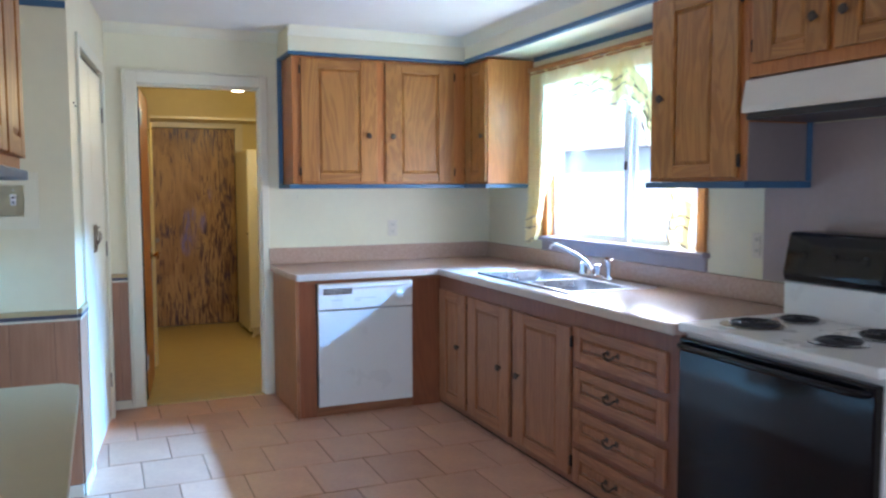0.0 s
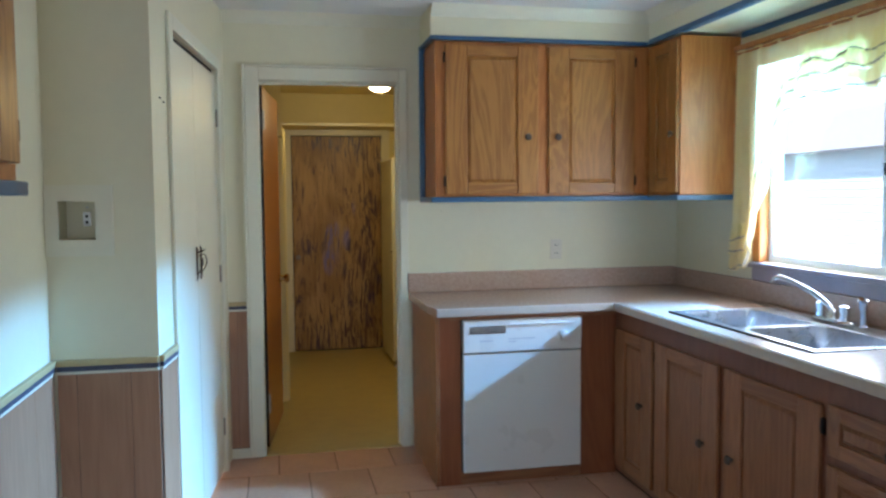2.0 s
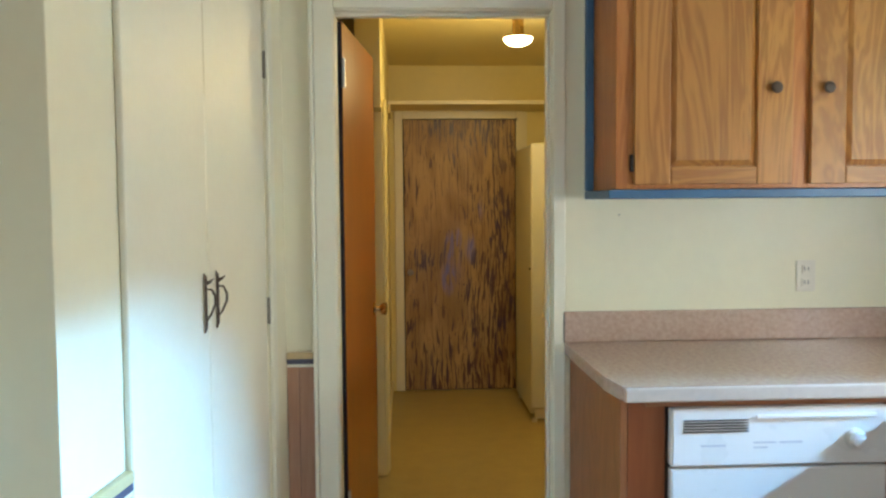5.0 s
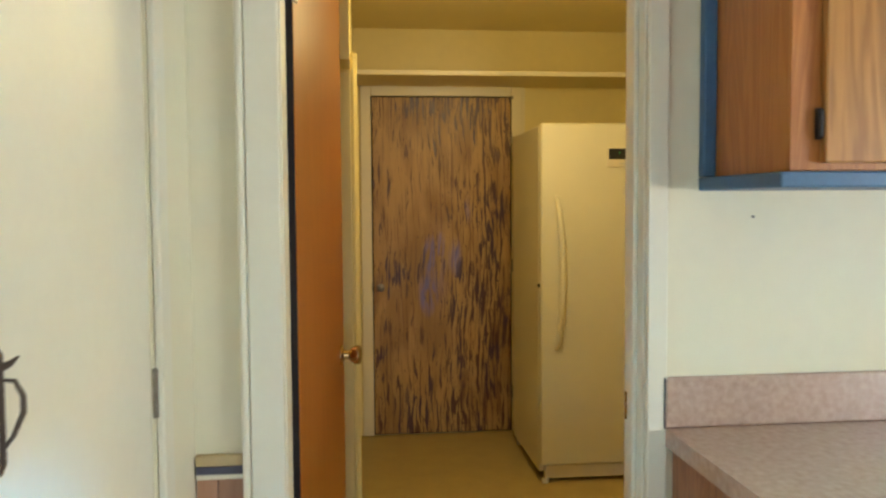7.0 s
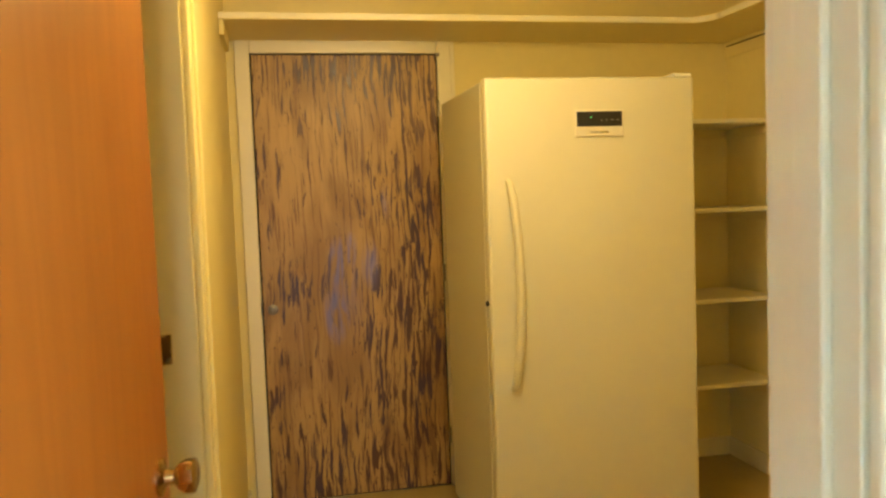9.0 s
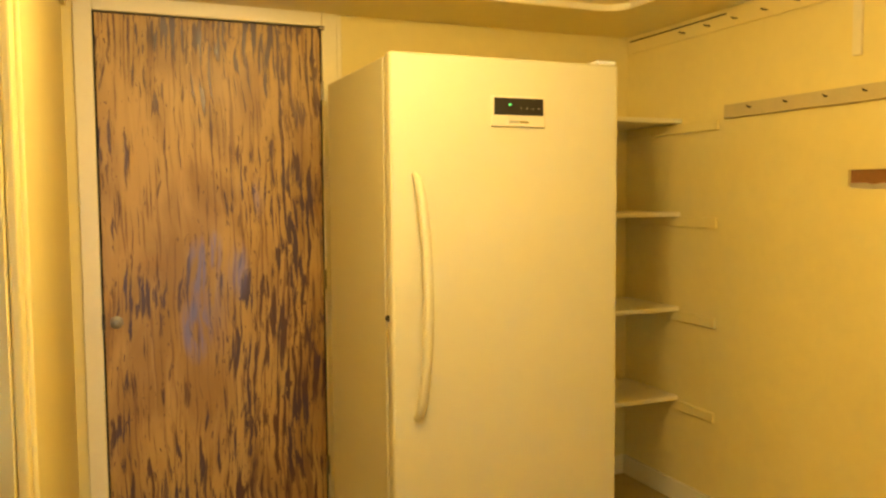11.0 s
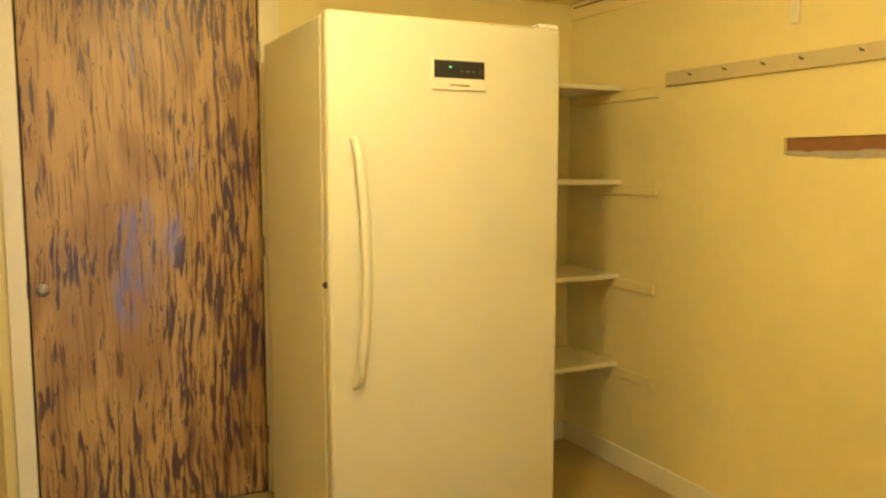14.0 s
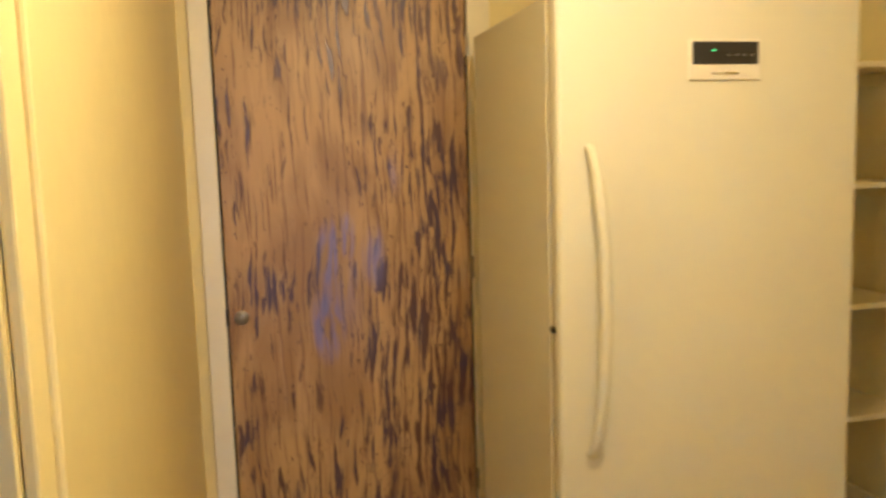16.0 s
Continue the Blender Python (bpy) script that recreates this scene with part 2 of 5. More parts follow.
def mesh_of(name, bm, mat, smooth=False):
    bmesh.ops.recalc_face_normals(bm, faces=bm.faces)
    data = bpy.data.meshes.new(name)
    bm.to_mesh(data)
    bm.free()
    data.materials.append(mat)
    if smooth:
        for p in data.polygons:
            p.use_smooth = True
        data.set_sharp_from_angle(angle=radians(40))
    return data


def part(name, bm, mat, parent, label="", smooth=False, m=None):
    ob = new(name, mesh_of(name, bm, mat, smooth))
    ob.parent = parent
    if m is not None:
        ob.matrix_basis = m
    return tagged(ob, label)


def thing(name, m, label, category, group="", kind=""):
    ob = new(name)
    ob.empty_display_size = 0.1
    ob.matrix_world = m
    return tagged(ob, label, category, group, kind)


def solid(name, bm, mat, label="", category="", kind="structure", smooth=False):
    return tagged(new(name, mesh_of(name, bm, mat, smooth)), label, category, "", kind)


NB = bmesh.new


def one(*args, bevel=0.0):
    return box(NB(), *args, bevel=bevel)


# ---- the plan, in metres ----
Y_DOORWALL, Y_PANTRY = 4.20, 4.32
X_RIGHT, X_LEFT, Y_SOUTH = 2.42, -0.82, -3.6
X_PR, X_PL, Y_BACK = 2.475, 0.03, 7.33
CEIL, PCEIL = 2.48, 2.45
OX0, OX1, OZ = -0.10, 0.676, 2.11
Y_NICHE = 2.685

# ---- structure: kitchen ----
T = 0.12
bm = NB()
box(bm, -1.5, OX0 - 0.012, Y_DOORWALL, Y_PANTRY, 0, CEIL + 0.1)
box(bm, OX1 + 0.012, X_PR + 0.2, Y_DOORWALL, Y_PANTRY, 0, CEIL + 0.1)
box(bm, OX0 - 0.012, OX1 + 0.012, Y_DOORWALL, Y_PANTRY, OZ + 0.012, CEIL + 0.1)
solid("wall_north", bm, M_WALL, "cream painted wall with the pantry doorway", "wall")
WY0, WY1, WZ0, WZ1 = 1.83, 3.31, 1.115, 2.16
bm = NB()
box(bm, X_RIGHT, X_RIGHT + T, Y_SOUTH, WY0, 0, CEIL + 0.1)
box(bm, X_RIGHT, X_RIGHT + T, WY1, Y_DOORWALL, 0, CEIL + 0.1)
box(bm, X_RIGHT, X_RIGHT + T, WY0, WY1, 0, WZ0)
box(bm, X_RIGHT, X_RIGHT + T, WY0, WY1, WZ1, CEIL + 0.1)
solid("wall_east", bm, M_WALL, "cream painted wall with the kitchen window", "wall")
V0, V1, VZ0, VZ1 = -0.30, 0.74, 0.0, 2.06
solid("wall_west", one(X_LEFT - T, X_LEFT, Y_SOUTH, Y_NICHE + T, 0, CEIL + 0.1), M_WALL, "cream painted side wall of the kitchen", "wall")
bm = NB()
box(bm, X_LEFT - T, V0, Y_SOUTH - T, Y_SOUTH, 0, CEIL + 0.1)
box(bm, V1, X_RIGHT + T, Y_SOUTH - T, Y_SOUTH, 0, CEIL + 0.1)
box(bm, V0, V1, Y_SOUTH - T, Y_SOUTH, VZ1, CEIL + 0.1)
solid("wall_south", bm, M_WALL, "cream painted wall at the kitchen's end", "wall")
# closet block: front with the phone niche, and a face with double doors
NX0, NX1, NZ0, NZ1 = -0.775, -0.650, 1.318, 1.455
bm = NB()
box(bm, X_LEFT, NX0, Y_NICHE, Y_NICHE + T, 0, CEIL)
box(bm, NX1, -0.455, Y_NICHE, Y_NICHE + T, 0, CEIL)
box(bm, NX0, NX1, Y_NICHE, Y_NICHE + T, 0, NZ0)
box(bm, NX0, NX1, Y_NICHE, Y_NICHE + T, NZ1, CEIL)
box(bm, NX0 - 0.01, NX1 + 0.01, Y_NICHE + 0.106, Y_NICHE + 0.116, NZ0 - 0.01, NZ1 + 0.01)
solid("wall_niche", bm, M_WALL, "cream wall with a recessed wall-phone niche", "wall")
solid("trim_band", one(X_LEFT + 0.001, -0.454, Y_NICHE - 0.016, Y_NICHE - 0.001, 2.245, 2.275, bevel=0.003), M_BLUE, "blue painted strip across the wall", "trim")
CA, CB = Vector((-0.452, Y_NICHE, 0)), Vector((-0.290, Y_DOORWALL, 0))
CLEN = (CB - CA).length
CANG = math.degrees(math.atan2(CB.y - CA.y, CB.x - CA.x))
CLOSET = pose(CA.x, CA.y, 0, 0, 0, CANG)  # local x runs along the face, -y points into the kitchen
DC0, DC1, DCH = 0.305, 1.30, 2.13
bm = NB()
box(bm, 0.0, DC0, 0, 0.1, 0, CEIL)
box(bm, DC1, CLEN - 0.002, 0, 0.1, 0, CEIL)
box(bm, DC0, DC1, 0, 0.1, DCH, CEIL)
bm.transform(CLOSET)
solid("wall_closet", bm, M_WALL, "cream wall round the closet doors", "wall")
bm = NB()
box(bm, -1.0, X_PR + 0.2, Y_SOUTH - T, Y_PANTRY - 0.06, CEIL, CEIL + 0.1)
solid("ceiling", bm, M_CEIL, "white painted kitchen ceiling", "ceiling")
# coved cornice along the kitchen's upper edges
def cove(name, length, m):
    bm = NB()
    prism(bm, [(0, 0), (0.055, 0), (0.035, -0.02), (0.015, -0.045), (0, -0.06)][::-1], 0, length, m)
    return solid(name, bm, M_TRIM, "white painted coved cornice", "cornice")
cove("trim_cornice_north", 1.095, Matrix(((0, 0, 1, -0.29), (-1, 0, 0, Y_DOORWALL), (0, 1, 0, CEIL), (0, 0, 0, 1))))

# soffit over the wall cabinets
SX0, SY, SX = 0.805, 3.862, 2.06
SZ = 2.315
bm = NB()
box(bm, SX0, SX, SY, Y_DOORWALL, SZ, CEIL)
box(bm, SX, X_RIGHT, Y_SOUTH, Y_DOORWALL, SZ, CEIL)
solid("wall_soffit", bm, M_WALL, "boxed-in cream soffit over the wall cabinets", "soffit")

cove("trim_cornice_soffit", SX - SX0 - 0.001, Matrix(((0, 0, 1, SX0), (-1, 0, 0, SY), (0, 1, 0, CEIL), (0, 0, 0, 1))))
cove("trim_cornice_east", SY - Y_SOUTH, Matrix(((-1, 0, 0, SX), (0, 0, 1, Y_SOUTH), (0, 1, 0, CEIL), (0, 0, 0, 1))))

# floor of kitchen: grout bed, tiles come last
solid("floor_kitchen", one(X_LEFT - T, X_RIGHT + T, Y_SOUTH - T, Y_DOORWALL + 0.03, -0.1, -0.004), M_GROUT, "dark grout bed of the tiled kitchen floor", "floor")

# doorway casing and jamb
door1 = thing("door_1", pose(OX0, Y_DOORWALL, 0), "open brown veneered door in a cream painted frame", "door", kind="structure")
CW = 0.075
OW = OX1 - OX0
for y0, y1, w in ((-0.018, -0.001, CW), (T + 0.001, T + 0.018, CW)):
    part("casing", one(-w, -0.004, y0, y1, 0.002, OZ + w, bevel=0.004), M_TRIM, door1)
    part("casing", one(OW + 0.004, OW + (0.05 if y0 < 0 else w), y0, y1, 0.002, OZ + w, bevel=0.004), M_TRIM, door1)
    part("casing", one(-0.003, OW + 0.003, y0, y1, OZ + 0.004, OZ + w, bevel=0.004), M_TRIM, door1)
part("casing_bead", one(-CW - 0.016, -CW - 0.001, -0.03, -0.001, 0.002, OZ + CW + 0.014, bevel=0.005), M_TRIM, door1)
part("casing_bead", one(-CW, OW + 0.05, -0.03, -0.001, OZ + CW + 0.001, OZ + CW + 0.014, bevel=0.005), M_TRIM, door1)
part("jamb", one(-0.011, 0.0, 0.001, T - 0.001, 0.002, OZ, bevel=0.002), M_TRIM, door1)
part("jamb", one(OW, OW + 0.011, 0.001, T - 0.001, 0.002, OZ, bevel=0.002), M_TRIM, door1)
part("head_jamb", one(-0.011, OW + 0.011, 0.001, T - 0.001, OZ, OZ + 0.011), M_TRIM, door1)
part("door_stop", one(OW - 0.011, OW, 0.035, 0.075, 0.002, OZ - 0.012, bevel=0.003), M_TRIM, door1)
part("door_stop", one(0.0, OW, 0.035, 0.075, OZ - 0.012, OZ, bevel=0.003), M_TRIM, door1)
part("strike_plate", one(OW - 0.003, OW + 0.002, 0.088, 0.112, 0.90, 0.965, bevel=0.001), M_BRASS, door1, "worn brass strike plate")
# leaf hinged on the jamb, swung into the pantry
leaf_m = pose(0.012, T + 0.012, 0, 0, 0, 83.5)
LW = 0.755
leaf = part("door_leaf", one(0.0, LW, -0.004, 0.034, 0.012, OZ - 0.008, bevel=0.002), M_DOORWOOD, door1, "brown wood veneer flush door", m=leaf_m)
# near-black sheet that paints the shade onto the leaf's hinge edge
part("leaf_edge_shade", one(-0.0035, -0.0005, -0.003, 0.033, 0.014, OZ - 0.010), M_GAP, leaf, "dark strip for the shade on the hinge edge")
for z in (0.22, 1.86):
    h = NB()
    box(h, -0.003, 0.028, -0.0085, -0.005, z, z + 0.10)
    rod(h, (-0.006, -0.010, z - 0.004), (-0.006, -0.010, z + 0.104), 0.007)
    part("hinge", h, M_STEEL, leaf, "dull steel butt hinge", smooth=True)
knob = NB()
lathe(knob, [(0.032, 0.0), (0.032, 0.004), (0.014, 0.010), (0.012, 0.024), (0.022, 0.032), (0.029, 0.044), (0.029, 0.058), (0.020, 0.062)], pose(LW - 0.06, -0.004, 0.935, 90))
part("door_knob", knob, M_BRASS, leaf, "worn brass door knob", smooth=True)
part("floor_threshold", one(0.0, OW, 0.0, T, -0.004, 0.006, bevel=0.003), M_VINYL, door1)

# ---- structure: pantry ----
bm = NB()
box(bm, X_PL - 1.3, X_PR + T, Y_BACK, Y_BACK + T, 0, PCEIL + 0.1)
solid("wall_pantry_back", bm, M_PANTRY, "yellowed cream pantry wall", "wall")
HOLE = (5.40, 6.075, 1.394, 1.448)
bm = NB()
box(bm, X_PR, X_PR + T, Y_PANTRY, HOLE[0], 0, PCEIL + 0.1)
box(bm, X_PR, X_PR + T, HOLE[1], Y_BACK, 0, PCEIL + 0.1)
box(bm, X_PR, X_PR + T, HOLE[0], HOLE[1], 0, HOLE[2])
box(bm, X_PR, X_PR + T, HOLE[0], HOLE[1], HOLE[3], PCEIL + 0.1)
solid("wall_pantry_east", bm, M_PANTRY, "yellowed cream pantry wall with a slot torn in it", "wall")
solid("wall_board", one(X_PR + 0.012, X_PR + 0.03, HOLE[0] - 0.02, HOLE[1] + 0.02, HOLE[2] - 0.02, HOLE[3] + 0.02), M_BROWNBOARD, "bare brown board inside a torn slot", "board")
SD1, SDH = 5.42, 1.88
bm = NB()
box(bm, X_PL - T, X_PL, SD1 + 0.012, Y_BACK, 0, PCEIL + 0.1)
box(bm, X_PL - T, X_PL, Y_PANTRY + 0.9, SD1 + 0.012, SDH + 0.012, PCEIL + 0.1)
solid("wall_pantry_west", bm, M_PANTRY, "yellowed cream pantry wall beside the side doorway", "wall")
solid("wall_side_hall", one(X_PL - 1.3 - T, X_PL - 1.3, Y_PANTRY, Y_BACK, 0, PCEIL + 0.1), M_PANTRY, "yellowed wall of the side hall", "wall")
solid("ceiling_pantry", one(X_PL - 1.42, X_PR + T, Y_PANTRY - 0.05, Y_BACK + T, PCEIL, PCEIL + 0.1), M_PANTRY, "yellowed cream pantry ceiling", "ceiling")
solid("wall_pantry_lining", one(OX1 + 0.10, X_PR, Y_PANTRY + 0.001, Y_PANTRY + 0.006, 0, PCEIL), M_PANTRY, "yellowed cream wall behind the doorway", "wall")
solid("floor_pantry", one(X_PL - 1.42, X_PR + T, Y_DOORWALL + 0.031, Y_BACK + T, -0.1, 0.0), M_VINYL, "yellow patterned vinyl pantry floor", "floor")
for nm, a in (("baseboard_east", (X_PR - 0.014, X_PR - 0.001, Y_PANTRY + 0.02, Y_BACK - 0.002, 0.001, 0.095)), ("baseboard_back", (1.075, X_PR - 0.016, Y_BACK - 0.014, Y_BACK - 0.001, 0.001, 0.095)), ("baseboard_west", (X_PL + 0.001, X_PL + 0.012, SD1 + 0.11, Y_BACK - 0.016, 0.001, 0.085))):
    solid(nm, one(*a, bevel=0.004), M_PTRIM, "painted baseboard in the pantry", "baseboard")
# side doorway trim
side = thing("door_3", pose(X_PL, SD1, 0), "cream side doorway frame with a brass strike plate", "door frame", kind="structure")
part("casing", one(0.001, 0.016, 0.012, 0.075, 0.002, SDH + 0.07, bevel=0.004), M_PANTRY, side)
part("casing_bead", one(0.001, 0.024, 0.076, 0.092, 0.002, SDH + 0.085, bevel=0.005), M_PANTRY, side)
part("jamb", one(-T - 0.002, -0.001, 0.0, 0.011, 0.002, SDH, bevel=0.002), M_PANTRY, side)
part("strike_plate", one(-0.095, -0.055, -0.003, 0.002, 1.05, 1.115, bevel=0.001), M_BRASS, side, "worn brass strike plate")

# painted slab door in the back wall
PDX0, PDX1, PDH = 0.135, 0.978, 2.05
d2 = thing("door_2", pose(PDX0, Y_BACK, 0), "closed wood-grained panel door stained in dark streaks", "door", kind="structure")
PW = PDX1 - PDX0
part("casing", one(-0.068, -0.004, -0.020, -0.001, 0.002, PDH + 0.075, bevel=0.004), M_PTRIM, d2)
part("casing", one(PW + 0.004, PW + 0.068, -0.020, -0.001, 0.002, PDH + 0.075, bevel=0.004), M_PTRIM, d2)
part("casing", one(-0.003, PW + 0.003, -0.020, -0.001, PDH + 0.004, PDH + 0.075, bevel=0.004), M_PTRIM, d2)
M_STREAK = bpy.data.materials.new("streaked_grained_door")
slab = part("door_slab", one(0.004, PW - 0.004, -0.014, -0.001, 0.012, PDH - 0.004, bevel=0.002), M_STREAK, d2, "hand-grained wood slab with dark streaks and stains whose blue sheen is painted in")
part("door_gap", one(-0.003, PW + 0.003, -0.0045, -0.0008, 0.004, PDH + 0.003), M_GAP, d2)
for z in (0.25, 1.03, 1.80):
    part("hinge", box(NB(), PW - 0.004, PW + 0.008, -0.022, -0.012, z - 0.04, z + 0.04, bevel=0.003), M_PEWTER, slab, "tarnished hinge")
k = NB()
lathe(k, [(0.024, 0.0), (0.024, 0.003), (0.015, 0.006), (0.014, 0.016), (0.006, 0.018)], pose(0.045, -0.014, 0.905, 90))
part("lock_cylinder", k, M_PEWTER, slab, "tarnished round lock cylinder", smooth=True)
part("latch_plate", one(-0.008, 0.006, -0.019, -0.0145, 0.88, 0.94, bevel=0.001), M_IRON, slab, "dark latch plate")
part("head_clip", box(NB(), PW - 0.008, PW + 0.014, -0.028, -0.0205, PDH - 0.012, PDH + 0.006, bevel=0.003), M_PEWTER, d2, "small tarnished clip")

# ---- window ----
win = thing("window_1", pose(X_RIGHT, WY1, WZ0, 0, 0, -90), "sliding kitchen window in an orange wood frame", "window", kind="structure")
WW, WH = WY1 - WY0, WZ1 - WZ0  # local x runs towards the camera's end of the wall, -y into the kitchen
M_WINWOOD = wood("orange_window_wood", (0.55, 0.24, 0.06), (0.40, 0.15, 0.03))
M_VINYLFRAME = material("white_window_frame", (0.80, 0.82, 0.84), 0.35, vary=0.03)
part("frame_side", one(-0.052, 0.012, -0.018, 0.07, -0.002, WH + 0.05, bevel=0.004), M_WINWOOD, win)
part("frame_side", one(WW - 0.012, WW + 0.052, -0.018, 0.07, -0.002, WH + 0.05, bevel=0.004), M_WINWOOD, win)
part("frame_head", one(0.013, WW - 0.013, -0.018, 0.07, WH - 0.012, WH + 0.05, bevel=0.004), M_WINWOOD, win)
M_SILL = material("mauve_grey_sill", (0.36, 0.31, 0.33), 0.4, vary=0.12, scale=15)
part("sill", one(-0.075, WW + 0.075, -0.045, 0.07, -0.03, -0.003, bevel=0.006), M_SILL, win, "mauve-grey painted sill")
part("apron", one(-0.06, WW + 0.06, -0.016, -0.001, -0.098, -0.031, bevel=0.004), M_SILL, win, "mauve-grey painted apron")
glass = bpy.data.materials.new("window_glass")
glass.use_nodes = True
g = glass.node_tree
g.nodes.remove(g.nodes["Principled BSDF"])
clear, shine, mixg = g.nodes.new("ShaderNodeBsdfTransparent"), g.nodes.new("ShaderNodeBsdfGlossy"), g.nodes.new("ShaderNodeMixShader")
shine.inputs["Roughness"].default_value = 0.02
mixg.inputs[0].default_value = 0.06
g.links.new(clear.outputs[0], mixg.inputs[1]), g.links.new(shine.outputs[0], mixg.inputs[2])
g.links.new(mixg.outputs[0], g.nodes["Material Output"].inputs[0])
half = (WW - 0.024) / 2
for i, (x0, y0) in enumerate(((0.014, 0.035), (0.014 + half + 0.09, 0.058))):
    w = half + 0.09 if i == 0 else half - 0.094
    bm = NB()
    box(bm, x0, x0 + 0.035, y0, y0 + 0.02, 0.0, WH - 0.013)
    box(bm, x0 + w - 0.04, x0 + w, y0, y0 + 0.02, 0.0, WH - 0.013)
    box(bm, x0 + 0.035, x0 + w - 0.04, y0, y0 + 0.02, 0.0, 0.035)
    box(bm, x0 + 0.035, x0 + w - 0.04, y0, y0 + 0.02, WH - 0.05, WH - 0.013)
    sash = part("sash", bm, M_VINYLFRAME, win, "white sliding sash")
    pane = part("pane", one(x0 + 0.035, x0 + w - 0.04, y0 + 0.008, y0 + 0.012, 0.035, WH - 0.05), glass, sash)
    pane.visible_shadow = False
    if i == 0:
        part("latch", one(x0 + w - 0.028, x0 + w - 0.010, y0 - 0.012, y0 - 0.001, 0.42, 0.47, bevel=0.002), M_DARK, sash)

# made-up glazed door out of view, there only to frame the fill lamp
added_glazed_door = thing("added_glazed_door", pose(V1, Y_SOUTH, 0, 0, 0, 180), "unseen white glazed door added to go with the fill light", "door", kind="structure")
VW = V1 - V0
for a in ((0.002, 0.05, 0.0, VZ1 - 0.002), (VW - 0.05, VW - 0.002, 0.0, VZ1 - 0.002), (0.051, VW - 0.051, 0.0, 0.09), (0.051, VW - 0.051, VZ1 - 0.052, VZ1 - 0.002)):
    part("door_frame", one(a[0], a[1], 0.075, 0.115, a[2], a[3], bevel=0.004), M_VINYLFRAME, added_glazed_door)
pane2 = part("pane", one(0.051, VW - 0.051, 0.093, 0.098, 0.091, VZ1 - 0.053), glass, added_glazed_door)
pane2.visible_shadow = False

# ---- ruffled curtain on a rod ----
M_CURTAIN = bpy.data.materials.new("yellow_cotton")
M_CURTAIN.use_nodes = True
c = M_CURTAIN.node_tree
cb = c.nodes["Principled BSDF"]
cb.inputs["Base Color"].default_value = (0.80, 0.73, 0.46, 1)
cb.inputs["Roughness"].default_value = 0.9
ctr, cmx = c.nodes.new("ShaderNodeBsdfTranslucent"), c.nodes.new("ShaderNodeMixShader")
cno, crm = c.nodes.new("ShaderNodeTexNoise"), c.nodes.new("ShaderNodeValToRGB")
cno.inputs["Scale"].default_value = 30
crm.color_ramp.elements[0].color, crm.color_ramp.elements[1].color = (0.90, 0.78, 0.42, 1), (0.94, 0.85, 0.53, 1)
c.links.new(cno.outputs[0], crm.inputs[0]), c.links.new(crm.outputs[0], cb.inputs["Base Color"]), c.links.new(crm.outputs[0], ctr.inputs[0])
cmx.inputs[0].default_value = 0.62
c.links.new(cb.outputs[0], cmx.inputs[1]), c.links.new(ctr.outputs[0], cmx.inputs[2])
c.links.new(cmx.outputs[0], c.nodes["Material Output"].inputs[0])
M_STRIPE = material("dark_curtain_braid", (0.50, 0.44, 0.37), 0.9, vary=0.3, scale=60)

curtain = thing("curtain", pose(X_RIGHT - 0.055, 3.465, 2.205, 0, 0, -90), "sheer yellow ruffled swag curtain with dark braid", "curtain")
CWID = 1.66


def drop_at(s):
    """How far the cloth hangs down at the share s of its width: a ruffled arch between two straight panels."""
    edge = min(s, 1 - s)
    full = 1.10 if s < 0.5 else 1.04
    mid = 0.275 + 0.012 * math.sin(s * 45)
    if edge > 0.33:
        return mid
    u = max(0.0, min(1.0, (0.33 - edge) / 0.25))
    return mid + (full - mid) * (0.25 * u + 0.75 * u ** 2.2) + 0.012 * math.sin(s * 63 + 1)


def cloth(bm, top, bottom, n, rows, depth, waves, off=0.0, seed=0.0):
    grid = []
    for i in range(n + 1):
        s = i / n
        col = []
        for j in range(rows + 1):
            u = j / rows
            z0, z1 = top(s), bottom(s)
            y = off - depth * (0.35 + 0.65 * u) * (0.6 * math.sin(s * waves + seed + 1.2 * u) + 0.4 * math.sin(s * waves * 2.3 + 2 + seed))
            col.append(bm.verts.new((s * CWID, y, z0 + (z1 - z0) * u)))
        grid.append(col)
    for i in range(n):
        for j in range(rows):
            bm.faces.new((grid[i][j], grid[i + 1][j], grid[i + 1][j + 1], grid[i][j + 1]))
    return bm


bm = cloth(NB(), lambda s: 0.0 + 0.008 * math.sin(s * 70), lambda s: -drop_at(s), 150, 14, 0.022, 62)
part("drape", bm, M_CURTAIN, curtain, "thin yellow cotton cloth", smooth=True)
for k, (lift, low) in enumerate(((0.20, 0.11), (0.12, 0.05), (0.045, -0.035))):
    bm = cloth(NB(), lambda s: -drop_at(s) + lift, lambda s: -drop_at(s) + low, 170, 3, 0.026, 95, -0.014 - 0.006 * k, 0.7 * k)
    part("ruffle", bm, M_CURTAIN, curtain, "gathered yellow ruffle", smooth=True)
    bm = cloth(NB(), lambda s: -drop_at(s) + low + 0.017 + 0.006 * math.sin(s * 38 + 2 * k), lambda s: -drop_at(s) + low + 0.009 + 0.006 * math.sin(s * 38 + 2 * k), 170, 1, 0.026, 95, -0.022 - 0.006 * k, 0.7 * k)
    part("braid", bm, M_STRIPE, curtain, "dark braid along the ruffle", smooth=True)
bm = NB()
rod(bm, (-0.02, 0.0, -0.012), (CWID + 0.02, 0.0, -0.012), 0.006)
box(bm, -0.02, CWID + 0.02, -0.012, 0.02, 0.004, 0.030, bevel=0.003)
rod(bm, (-0.015, 0.0, -0.012), (-0.015, 0.055, -0.012), 0.005)
